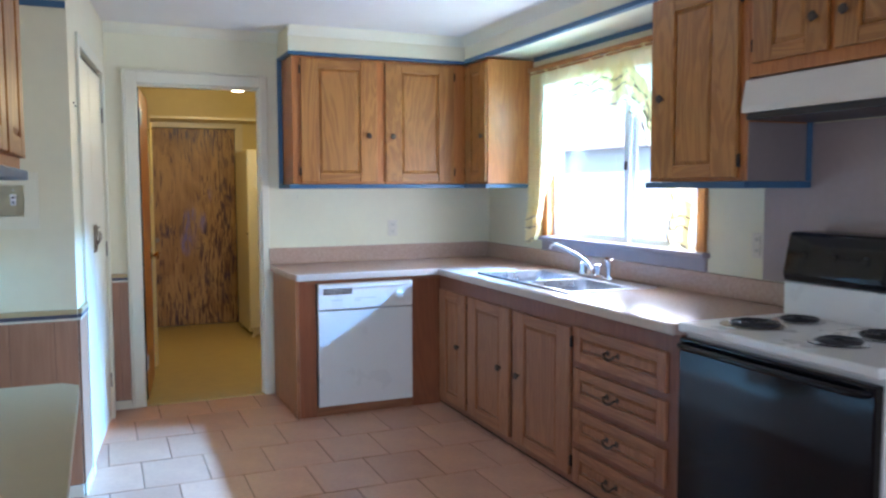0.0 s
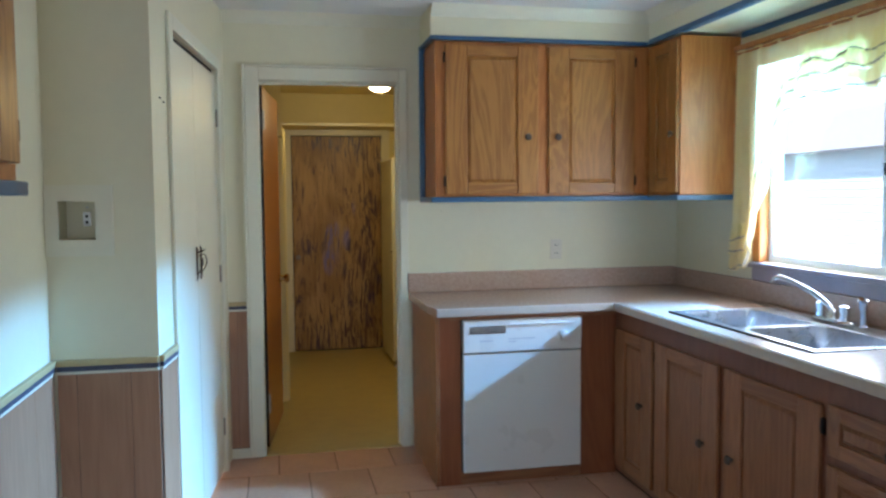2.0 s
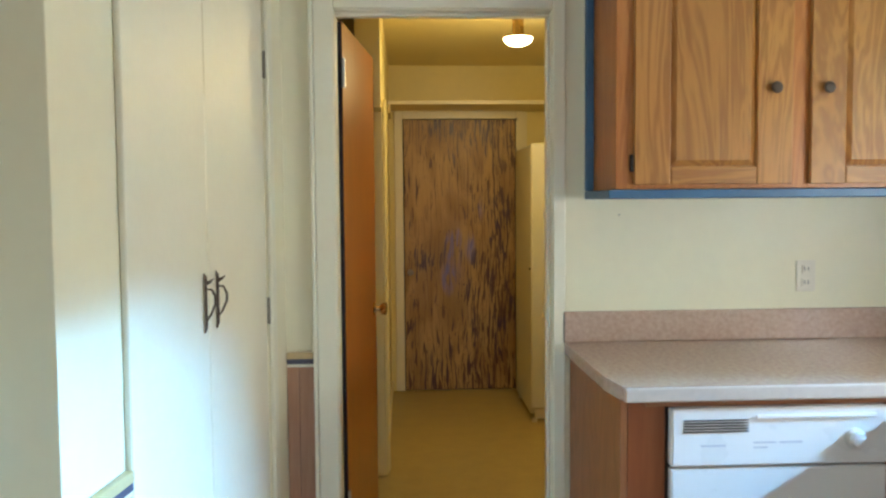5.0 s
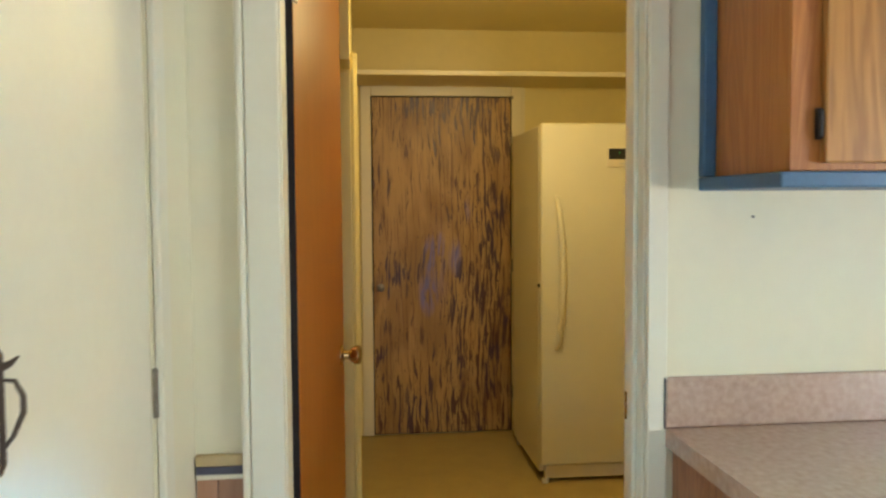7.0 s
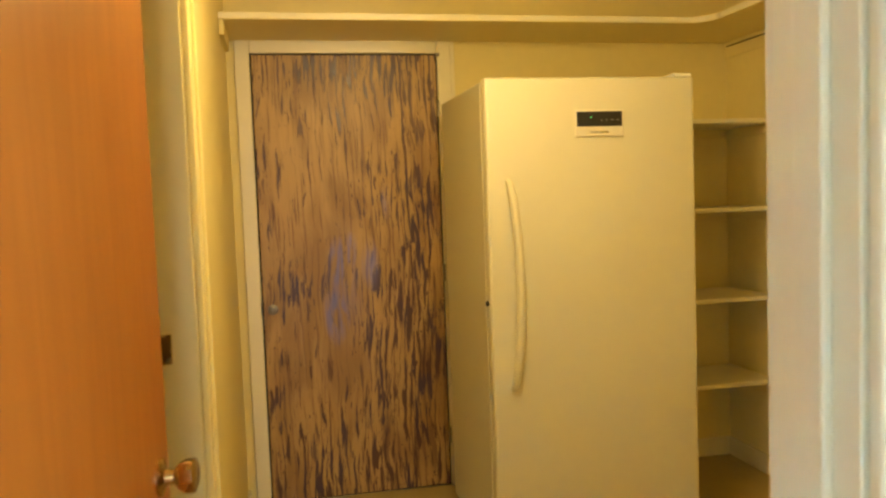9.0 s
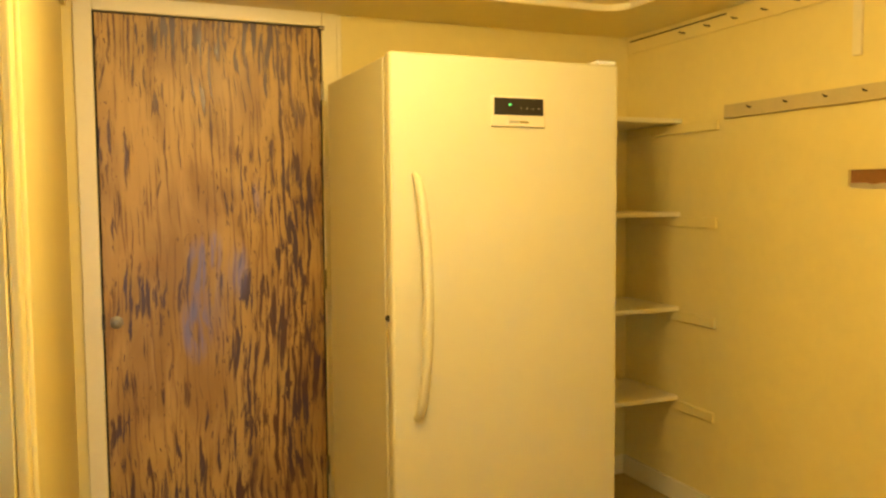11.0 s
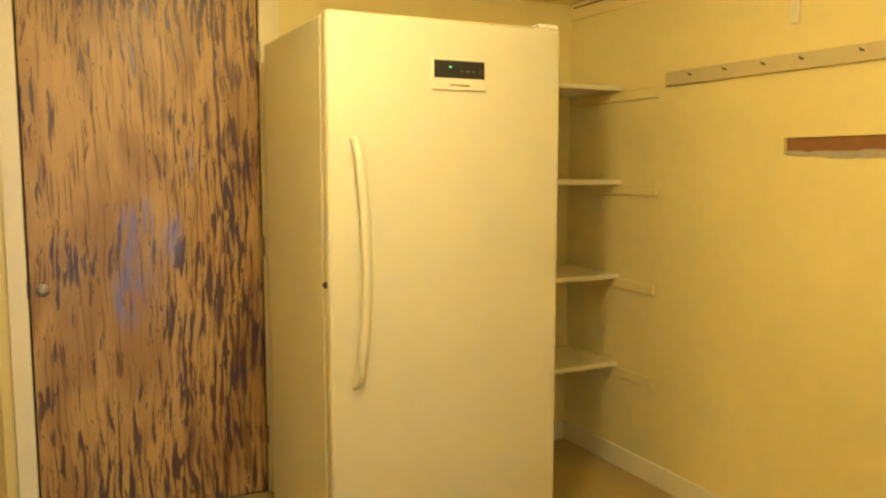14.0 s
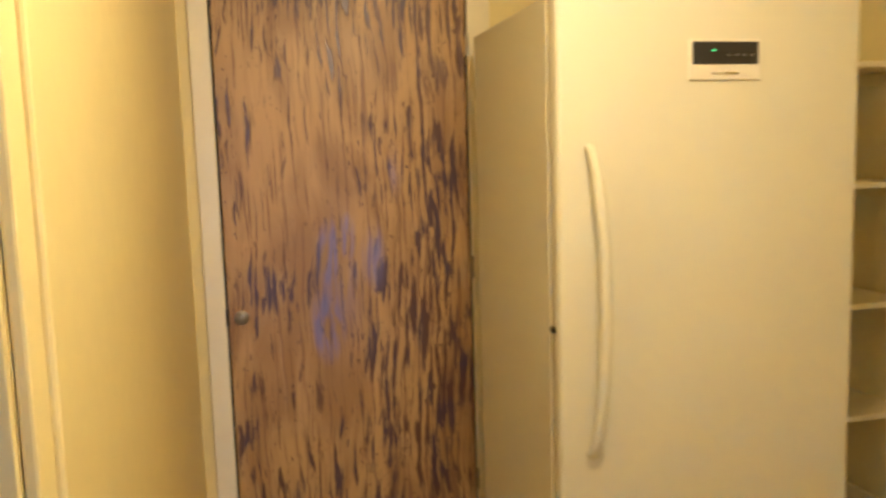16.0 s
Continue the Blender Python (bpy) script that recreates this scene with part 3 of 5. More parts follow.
rod(bm, (CWID + 0.015, 0.0, -0.012), (CWID + 0.015, 0.055, -0.012), 0.005)
part("curtain_rod", bm, M_WINWOOD, curtain, "orange wood curtain rail", smooth=True)

# ---- outside the window ----
M_GRASS = material("pale_concrete_yard", (0.50, 0.49, 0.46), 0.9, vary=0.2, scale=2, bump=0.3, bump_scale=30)
solid("ground", one(X_RIGHT + 0.3, 400, -400, 400, -0.5, -0.4), M_GRASS, "pale concrete yard outside the window", "ground")
M_SIDING = material("pale_blue_siding", (0.50, 0.61, 0.67), 0.6, vary=0.06, scale=4)
house = thing("neighbour_house", pose(9.5, 11.5, -0.4), "neighbouring house clad in pale lap siding", "house")
bm = NB()
for i in range(20):
    z = i * 0.13
    prism(bm, [(0, z), (0.03, z), (0.012, z + 0.13), (0, z + 0.13)], -4.5, 4.5, Matrix(((-1, 0, 0, 0), (0, 0, 1, 0), (0, 1, 0, 0.0), (0, 0, 0, 1))))
box(bm, 0, 5, -4.5, 4.5, 0, 2.60)
part("wall", bm, M_SIDING, house, "pale lap siding")
M_ROOF = material("pale_grey_shingle_roof", (0.42, 0.41, 0.40), 0.9, vary=0.3, scale=20, bump=0.3)
part("roof", prism(NB(), [(-0.5, 2.60), (5.5, 2.60), (2.5, 3.7)], -4.9, 4.9, Matrix(((1, 0, 0, 0), (0, 0, 1, 0), (0, 1, 0, 0), (0, 0, 0, 1)))), M_ROOF, house, "pale grey shingle roof")

# ---- cabinets ----
STILE = 0.058


def cabinet_door(parent, x0, x1, z0, z1, y, mats, knob_at=None, hinge_side=0, pull=None, hinges=True, stile=0.118):
    """A framed door with a recessed, bead-edged panel whose front stands at -y; knob_at: (x, z) of a round knob."""
    up, across = mats
    t = 0.019
    st = min(stile, (x1 - x0) * 0.28)
    rail = min(STILE, (z1 - z0) * 0.30)
    bm = NB()
    ax0, ax1, az0, az1 = x0 + st, x1 - st, z0 + rail, z1 - rail
    e = min(0.022, (ax1 - ax0) * 0.2, (az1 - az0) * 0.25)
    box(bm, ax0, ax1, y - 0.005, y - 0.001, az0, az1)
    top = [f for f in bm.faces if f.calc_center_median().y < y - 0.0049][0]
    made = bmesh.ops.inset_region(bm, faces=[top], thickness=0.007)
    made = bmesh.ops.inset_region(bm, faces=[top], thickness=e)
    for v in top.verts:
        v.co.y -= 0.010
    door = part("door" if pull is None else "drawer", bm, up, parent)
    part("stile", one(x0, x0 + st, y - t, y, z0, z1, bevel=0.004), up, door)
    part("stile", one(x1 - st, x1, y - t, y, z0, z1, bevel=0.004), up, door)
    part("rail", one(x0 + st + 0.0004, x1 - st - 0.0004, y - t + 0.0006, y - 0.001, z0 + 0.0006, z0 + rail, bevel=0.003), across, door)
    part("rail", one(x0 + st + 0.0004, x1 - st - 0.0004, y - t + 0.0006, y - 0.001, z1 - rail, z1 - 0.0006, bevel=0.003), across, door)
    if knob_at:
        k = NB()
        lathe(k, [(0.008, 0.0), (0.008, 0.008), (0.016, 0.014), (0.0195, 0.019), (0.015, 0.026), (0.005, 0.028)], pose(knob_at[0], y - t, knob_at[1], 90), 14)
        part("knob", k, M_HANDLE, door, "dark round knob", smooth=True)
    if pull:
        k, (px, pz) = NB(), pull
        rod(k, (px - 0.038, y - t, pz), (px - 0.038, y - t - 0.004, pz), 0.014, 0.010, 12)
        rod(k, (px + 0.038, y - t, pz), (px + 0.038, y - t - 0.004, pz), 0.014, 0.010, 12)
        tube(k, [(px - 0.038, y - t - 0.003, pz), (px - 0.038, y - t - 0.022, pz - 0.002), (px - 0.025, y - t - 0.027, pz - 0.016), (px, y - t - 0.028, pz - 0.022), (px + 0.025, y - t - 0.027, pz - 0.016), (px + 0.038, y - t - 0.022, pz - 0.002), (px + 0.038, y - t - 0.003, pz)], [0.005, 0.005, 0.006, 0.007, 0.006, 0.005, 0.005], 8)
        part("bail_pull", k, M_HANDLE, door, "dark drooping bail pull", smooth=True)
    elif hinges:
        hx = x0 - 0.006 if hinge_side == 0 else x1 + 0.006
        for hz in (z0 + 0.07, z1 - 0.07):
            k = NB()
            box(k, hx - 0.006, hx + 0.006, y - 0.012, y - 0.0005, hz - 0.028, hz + 0.028, bevel=0.003)
            rod(k, (hx, y - 0.013, hz - 0.022), (hx, y - 0.013, hz + 0.022), 0.005)
            part("hinge", k, M_IRON, door, "dark iron hinge", smooth=True)
    return door


OAK = (M_OAK, M_OAK_X)
LOW = (M_OAK_LOW, M_OAK_LOW_X)
CZ0, CZ1 = 1.462, 2.298
FY = SY + 0.012  # cabinet front on the door wall
# wall cabinet over the dishwasher, facing the room
wc = thing("wall_cabinet", pose(0.828, Y_DOORWALL, 0), "oak two-door wall cabinet with blue edging", "cabinet", "kitchen wall cabinets")
D = Y_DOORWALL - FY
W1 = SX + 0.0115 - 0.828
bm = NB()
box(bm, 0, W1, -D + 0.002, -0.001, CZ0, CZ1, bevel=0.002)
part("body", bm, M_OAK_FRAME, wc, "orange oak carcass")
cabinet_door(wc, 0.055, 0.575, CZ0 + 0.014, CZ1 - 0.02, -D, OAK, (0.512, 1.785), 0)
cabinet_door(wc, 0.635, 1.145, CZ0 + 0.014, CZ1 - 0.02, -D, OAK, (0.684, 1.785), 1)
part("edge_strip", one(-0.030, W1 + 0.02, -D - 0.022, -0.002, CZ0 - 0.030, CZ0 - 0.001, bevel=0.004), M_BLUE, wc, "blue painted edging strip")
part("edge_strip", one(-0.030, W1 - 0.02, -D - 0.024, -D + 0.0, CZ1 + 0.001, CZ1 + 0.022, bevel=0.004), M_BLUE, wc, "blue painted edging strip")
part("edge_strip", one(-0.030, -0.001, -0.030, -0.002, CZ0, CZ1 + 0.022, bevel=0.004), M_BLUE, wc, "blue painted edging strip")
part("edge_strip", one(-0.028, -0.001, -D - 0.02, -0.031, CZ1 + 0.001, CZ1 + 0.020, bevel=0.004), M_BLUE, wc, "blue painted edging strip")
# narrow corner cabinet on the window wall
YE = 3.52
wc2 = thing("wall_cabinet", pose(X_RIGHT, FY - 0.003, 0, 0, 0, -90), "narrow oak corner wall cabinet beside the window", "cabinet", "kitchen wall cabinets")
D2 = X_RIGHT - SX - 0.012
W2 = FY - 0.003 - YE
part("body", one(0, W2, -D2, -0.001, CZ0, CZ1, bevel=0.002), M_OAK_FRAME, wc2, "orange oak carcass with a bare end panel")
cabinet_door(wc2, 0.022, W2 - 0.012, CZ0 + 0.014, CZ1 - 0.02, -D2, OAK, (W2 - 0.045, 1.785), 0)
part("edge_strip", one(0.025, W2 + 0.012, -D2 - 0.022, -0.002, CZ0 - 0.030, CZ0 - 0.001, bevel=0.004), M_BLUE, wc2, "blue painted edging strip")
# blue strips along the soffit
so = thing("soffit_edging", pose(SX, SY - 0.02, SZ), "blue painted strips along the soffit's lower edges", "trim", kind="structure")
part("edge_strip", one(-0.014, -0.001, Y_SOUTH - SY + 0.1, 0.0, -0.012, 0.016, bevel=0.003), M_BLUE, so)
part("edge_strip", one(X_RIGHT - SX - 0.018, X_RIGHT - SX - 0.001, 1.79 - SY, YE - SY - 0.005, -0.03, -0.001, bevel=0.003), M_BLUE, so)
part("edge_strip", one(0.004, 0.03, 1.79 - SY, YE - SY - 0.005, -0.012, -0.001, bevel=0.003), M_BLUE, so)
# cabinet on the other side of the window
YC0, YC1 = 1.785, 1.165
wc3 = thing("wall_cabinet", pose(X_RIGHT, YC0, 0, 0, 0, -90), "tall single-door oak wall cabinet beside the range hood", "cabinet", "kitchen wall cabinets")
W3 = YC0 - YC1
part("body", one(0, W3, -D2, -0.001, CZ0, CZ1, bevel=0.002), M_OAK_FRAME, wc3, "orange oak carcass")
cabinet_door(wc3, 0.03, W3 - 0.045, CZ0 + 0.014, CZ1 - 0.02, -D2, OAK, (0.105, 1.84), 1, stile=0.15)
part("shaded_painted_side", one(W3 + 0.0005, W3 + 0.004, -D2 + 0.004, -0.002, CZ0, 1.70), M_SIDE_SHADE, wc3, "grey painted side darkened for shade")
part("edge_strip", one(-0.012, W3 + 0.012, -D2 - 0.02, -0.002, CZ0 - 0.030, CZ0 - 0.001, bevel=0.004), M_BLUE, wc3, "blue painted edging strip")
part("edge_strip", one(W3 + 0.001, W3 + 0.014, -0.03, -0.002, CZ0, 1.72, bevel=0.003), M_BLUE, wc3, "blue painted edging strip")
# short cabinet over the hood
HZ = 1.925
wc4 = thing("wall_cabinet", pose(X_RIGHT, YC1 - 0.002, 0, 0, 0, -90), "short two-door oak cabinet over the range hood", "cabinet", "kitchen wall cabinets")
part("body", one(0, 0.80, -D2, -0.001, HZ - 0.05, CZ1, bevel=0.002), M_OAK_FRAME, wc4, "orange oak carcass")
cabinet_door(wc4, 0.03, 0.385, HZ, CZ1 - 0.03, -D2, OAK, (0.335, HZ + 0.125), 0)
cabinet_door(wc4, 0.415, 0.77, HZ, CZ1 - 0.03, -D2, OAK, (0.465, HZ + 0.125), 1)
solid("wall_splash_panel", one(X_RIGHT - 0.006, X_RIGHT - 0.001, -0.2, 1.405, 1.018, 1.70), M_SPLASH, "mauve-grey painted splash panel behind the stove", "wall panel")
# range hood
hood = thing("range_hood", pose(X_RIGHT, YC1 - 0.003, 0, 0, 0, -90), "white range hood with a dark underside over the stove", "range hood")
bm = NB()
prism(bm, [(-0.385, 1.732), (-0.385, 1.758), (-0.365, 1.862), (-0.001, 1.862), (-0.001, 1.732)], 0.0, 0.795, Matrix(((0, 0, 1, 0), (1, 0, 0, 0), (0, 1, 0, 0), (0, 0, 0, 1))))
part("canopy", bm, M_HOOD, hood, "warm white enamelled canopy")
part("underside", one(0.012, 0.783, -0.372, -0.02, 1.704, 1.7315, bevel=0.003), M_DARK, hood, "dark filter and underside")
part("duct_box", one(0.02, 0.775, -0.30, -0.002, 1.8625, HZ - 0.0505), M_WHITE, hood)

# ---- base cabinets ----
CTZ = 0.91
XF, YF = 1.712, 3.505  # faces of the two base runs
bc = thing("base_cabinet", pose(X_RIGHT, YF + 0.13, 0, 0, 0, -90), "oak base cabinet run with three doors and four drawers", "cabinet", "kitchen base cabinets")
DB = X_RIGHT - XF
LB = YF + 0.13 - 1.105
bm = NB()
box(bm, 0, LB, -DB, -DB + 0.06, 0.018, 0.868)
box(bm, LB - 0.02, LB, -DB + 0.06, -0.001, 0.085, 0.868)
box(bm, 0, LB - 0.02, -DB + 0.06, -0.001, 0.085, 0.10)
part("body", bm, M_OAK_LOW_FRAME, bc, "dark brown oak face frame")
# near-black strip painting in the shadow line where the run meets the floor
part("toe_shade", one(0, LB, -DB + 0.012, -DB + 0.065, 0.0, 0.0175), M_GAP, bc, "dark strip for the shadow line at the floor")
def ly(y):
    return YF + 0.13 - y
DZ0, DZ1 = 0.055, 0.775
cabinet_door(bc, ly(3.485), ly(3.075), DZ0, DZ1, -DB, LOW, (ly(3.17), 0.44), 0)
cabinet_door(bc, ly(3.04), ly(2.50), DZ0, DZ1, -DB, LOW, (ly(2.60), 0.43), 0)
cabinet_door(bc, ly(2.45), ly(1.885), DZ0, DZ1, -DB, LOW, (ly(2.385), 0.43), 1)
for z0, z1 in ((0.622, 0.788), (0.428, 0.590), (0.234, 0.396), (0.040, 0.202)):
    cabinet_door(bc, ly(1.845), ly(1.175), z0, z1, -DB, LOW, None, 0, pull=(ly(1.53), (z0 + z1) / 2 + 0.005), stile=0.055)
# end panel and fillers round the dishwasher
ep = thing("base_cabinet", pose(0.745, Y_DOORWALL, 0), "oak end panel and fillers framing the dishwasher", "cabinet", "kitchen base cabinets")
DP = Y_DOORWALL - YF
part("side_panel", one(0.0, 0.02, -DP, -0.001, 0.0, 0.868, bevel=0.002), M_OAK_LOW, ep)
part("filler", one(0.021, 0.128, -DP - 0.001, -DP + 0.02, 0.0, 0.868, bevel=0.002), M_REDWOOD, ep)
part("filler", one(0.768, XF - 0.745 - 0.002, -DP, -DP + 0.02, 0.0, 0.868, bevel=0.002), M_REDWOOD, ep)
part("toe_rail", one(0.129, 0.767, -DP + 0.002, -DP + 0.03, 0.0, 0.064, bevel=0.002), M_OAK_LOW_X, ep)
part("top_rail", one(0.07, XF - 0.745 - 0.01, -DP - 0.014, -DP - 0.0015, 0.845, 0.868, bevel=0.002), M_OAK_LOW_X, ep)

# dishwasher
dw = thing("dishwasher", pose(0.878, YF, 0), "white built-in dishwasher with a plain door panel", "dishwasher")
DWW = 0.628
part("body", one(0.004, DWW - 0.004, 0.0, 0.55, 0.066, 0.840), M_DARK, dw)
part("door", one(0.002, DWW - 0.002, -0.03, -0.001, 0.066, 0.672, bevel=0.006), M_WHITE, dw, "white enamelled door")
cp = part("control_panel", one(0.002, DWW - 0.002, -0.036, -0.001, 0.678, 0.843, bevel=0.006), M_WHITE, dw, "white control panel")
for i in range(5):
    part("vent_slot", one(0.035, 0.22, -0.0385, -0.0362, 0.776 + i * 0.008, 0.780 + i * 0.008), M_DARK, cp)
part("latch_grip", one(0.24, 0.585, -0.043, -0.0362, 0.812, 0.824, bevel=0.003), M_WHITE, cp)
M_PRINT = material("faint_grey_print", (0.55, 0.56, 0.60), 0.5, vary=0.1, scale=80)
for x0, x1, z in ((0.085, 0.155, 0.735), (0.235, 0.30, 0.742), (0.31, 0.375, 0.742), (0.235, 0.275, 0.728)):
    part("label_strip", one(x0, x1, -0.0369, -0.0361, z, z + 0.005), M_PRINT, cp, "faint grey printed legend")
k = NB()
lathe(k, [(0.030, 0.0), (0.030, 0.006), (0.022, 0.010), (0.020, 0.024), (0.012, 0.026)], pose(DWW - 0.100, -0.036, 0.750, 90), 20)
part("dial", k, M_WHITE, cp, "round white timer dial", smooth=True)

# worktop
top = thing("worktop", pose(0, 0, CTZ), "beige stone-pattern laminate worktop in an L with backsplash", "worktop")
SKX0, SKX1, SKY0, SKY1 = 1.80, 2.255, 2.055, 3.05
XT, YT, XL, YEND = 1.684, 3.462, 0.722, 1.107
bm = NB()
prism(bm, [(XL + 0.02, YT), (XT, YT), (XT, Y_DOORWALL - 0.001), (XL, Y_DOORWALL - 0.001), (XL, YT + 0.15)], -0.04, 0.0)
box(bm, XT, SKX0, YEND, Y_DOORWALL - 0.001, -0.04, 0.0)
box(bm, SKX1, X_RIGHT - 0.001, YEND, Y_DOORWALL - 0.001, -0.04, 0.0)
box(bm, SKX0, SKX1, YEND, SKY0, -0.04, 0.0)
box(bm, SKX0, SKX1, SKY1, Y_DOORWALL - 0.001, -0.04, 0.0)
part("slab", bm, M_LAMINATE, top)
M_EDGE = material("light_laminate_edge", (0.60, 0.50, 0.41), 0.35, vary=0.12, scale=40)
part("front_edge", one(XL + 0.02, XT + 0.012, YT - 0.013, YT - 0.0005, -0.042, -0.001, bevel=0.005), M_EDGE, top)
part("front_edge", one(XT - 0.013, XT - 0.0005, YEND, YT - 0.0135, -0.042, -0.001, bevel=0.005), M_EDGE, top)
part("backsplash", one(XL, X_RIGHT - 0.021, Y_DOORWALL - 0.020, Y_DOORWALL - 0.001, 0.0005, 0.112, bevel=0.004), M_LAMINATE, top)
part("end_cap", one(XL - 0.004, XL - 0.0005, Y_DOORWALL - 0.021, Y_DOORWALL - 0.001, 0.0, 0.113, bevel=0.001), M_DARK, top, "dark end strip of the backsplash")
part("backsplash", one(X_RIGHT - 0.020, X_RIGHT - 0.001, YEND, Y_DOORWALL - 0.002, 0.0005, 0.105, bevel=0.004), M_LAMINATE, top)

# double sink
sink = thing("double_sink", pose(SKX0, SKY0, CTZ), "stainless steel double-bowl sink set in the worktop", "sink")
SL, SW = SKY1 - SKY0, SKX1 - SKX0


def bowl(bm, x0, x1, y0, y1, depth, r=0.05):
    def ring(inset, z, rad):
        pts = []
        for cx, cy, a0 in ((x1 - inset - rad, y1 - inset - rad, 0), (x0 + inset + rad, y1 - inset - rad, 90), (x0 + inset + rad, y0 + inset + rad, 180), (x1 - inset - rad, y0 + inset + rad, 270)):
            for s in range(5):
                a = radians(a0 + s * 22.5)
                pts.append(bm.verts.new((cx + rad * math.cos(a), cy + rad * math.sin(a), z)))
        return pts
    rings = [ring(-0.004, 0.003, r), ring(0.0, 0.0, r), ring(0.012, -depth + 0.03, r), ring(0.045, -depth, r * 0.8), ring((min(x1 - x0, y1 - y0)) / 2 - 0.04, -depth - 0.006, 0.03)]
    for a, b in zip(rings, rings[1:]):
        for q in range(20):
            bm.faces.new((a[q], a[(q + 1) % 20], b[(q + 1) % 20], b[q]))
    bm.faces.new(rings[-1])


bm = NB()
for a in ((-0.018, SW + 0.075, -0.018, 0.018), (-0.018, SW + 0.075, SL - 0.018, SL + 0.018), (-0.018, 0.022, 0.018, SL - 0.018), (SW - 0.065, SW + 0.075, 0.018, SL - 0.018), (0.022, SW - 0.065, SL / 2 - 0.02, SL / 2 + 0.02)):
    box(bm, *a, 0.0008, 0.0055, bevel=0.0015)
part("rim", bm, M_STEEL, sink)
# thin dark strip paints in the shadow line of the rolled rim
part("rim_shade", one(-0.0225, -0.0185, -0.016, SL + 0.016, 0.0006, 0.0075, bevel=0.001), M_DARK, sink, "dark strip for the shadow line along the rim")
for y0, y1 in ((0.018, SL / 2 - 0.02), (SL / 2 + 0.02, SL - 0.018)):
    bm = NB()
    bowl(bm, 0.022, SW - 0.065, y0, y1, 0.17)
    bowl_ob = part("bowl", bm, M_STEEL, sink, smooth=True)
    d = NB()
    lathe(d, [(0.04, -0.177), (0.04, -0.173), (0.03, -0.172), (0.012, -0.174)], Matrix.Translation(((0.022 + SW - 0.065) / 2, (y0 + y1) / 2, 0.0)), 20)
    part("drain", d, M_CHROME, bowl_ob, smooth=True)
# tap
tap = thing("tap", pose(SKX1 + 0.01, 2.545, CTZ + 0.0056), "chrome kitchen tap with a long spout and lever", "tap")
bm = box(NB(), -0.025, 0.025, -0.12, 0.12, 0.0, 0.022, bevel=0.008)
lathe(bm, [(0.026, 0.02), (0.024, 0.04), (0.018, 0.055), (0.014, 0.06)], Matrix.Translation((0, 0.02, 0)))
part("base", bm, M_CHROME, tap, smooth=True)
bm = tube(NB(), [(0, 0.02, 0.04), (-0.01, 0.03, 0.075), (-0.05, 0.07, 0.12), (-0.11, 0.13, 0.165), (-0.15, 0.17, 0.185), (-0.165, 0.185, 0.178), (-0.168, 0.188, 0.16)], [0.013, 0.013, 0.012, 0.011, 0.011, 0.011, 0.011], 12)
part("spout", bm, M_CHROME, tap, smooth=True)
for y in (-0.055, 0.095):
    bm = lathe(NB(), [(0.020, 0.02), (0.018, 0.05), (0.021, 0.062), (0.021, 0.078), (0.010, 0.084)], Matrix.Translation((0, y, 0)))
    part("handle", bm, M_CHROME, tap, smooth=True)
spray = thing("side_sprayer", pose(SKX1 + 0.012, 2.385, CTZ + 0.0056), "chrome side sprayer standing beside the tap", "sprayer")
bm = lathe(NB(), [(0.022, 0.0), (0.022, 0.012), (0.014, 0.02), (0.013, 0.07), (0.018, 0.085), (0.020, 0.115), (0.012, 0.125)])
tube(bm, [(0, 0, 0.11), (-0.02, -0.02, 0.122), (-0.045, -0.04, 0.13)], [0.014, 0.013, 0.009], 10)
part("spray_head", bm, M_CHROME, spray, smooth=True)

# ---- stove ----
SY1 = 1.10
stove = thing("stove", pose(X_RIGHT, SY1, 0, 0, 0, -90), "white electric coil stove with a black glass oven door", "stove")
SWD, SDP = 0.86, X_RIGHT - 1.70
part("body", one(0.0, SWD, -SDP + 0.03, -0.01, 0.02, 0.885, bevel=0.003), M_WHITE, stove)
part("cooktop", one(-0.004, SWD + 0.004, -SDP - 0.01, -0.012, 0.886, 0.922, bevel=0.008), M_WHITE, stove, "white enamelled cooktop")
od = part("oven_door", one(0.005, SWD - 0.005, -SDP - 0.008, -SDP + 0.028, 0.20, 0.865, bevel=0.006), M_BLACK, stove, "black glass oven door")
bm = NB()
tube(bm, [(0.03, -SDP - 0.007, 0.838), (0.035, -SDP - 0.026, 0.838), (0.07, -SDP - 0.034, 0.836), (SWD / 2, -SDP - 0.036, 0.834), (SWD - 0.07, -SDP - 0.034, 0.836), (SWD - 0.035, -SDP - 0.026, 0.838), (SWD - 0.03, -SDP - 0.007, 0.838)], 0.013)
part("handle", bm, M_BLACK, od, smooth=True)
part("storage_drawer", one(0.005, SWD - 0.005, -SDP - 0.004, -SDP + 0.028, 0.03, 0.195, bevel=0.006), M_BLACK, stove, "black storage drawer")
bg = NB()
prism(bg, [(-0.205, 1.055), (-0.215, 1.09), (-0.18, 1.258), (-0.012, 1.258), (-0.012, 1.055)], 0.0, SWD, Matrix(((0, 0, 1, 0), (1, 0, 0, 0), (0, 1, 0, 0), (0, 0, 0, 1))))
bmesh.ops.bevel(bg, geom=bg.edges[:], offset=0.028, segments=4, profile=0.5, affect="EDGES", clamp_overlap=True)
bgo = part("control_panel", bg, M_BLACK, stove, "black rounded control panel", smooth=True)
part("splash_back", one(0.0, SWD, -0.195, -0.012, 0.9225, 1.054, bevel=0.003), M_WHITE, stove, "white lower splash back")
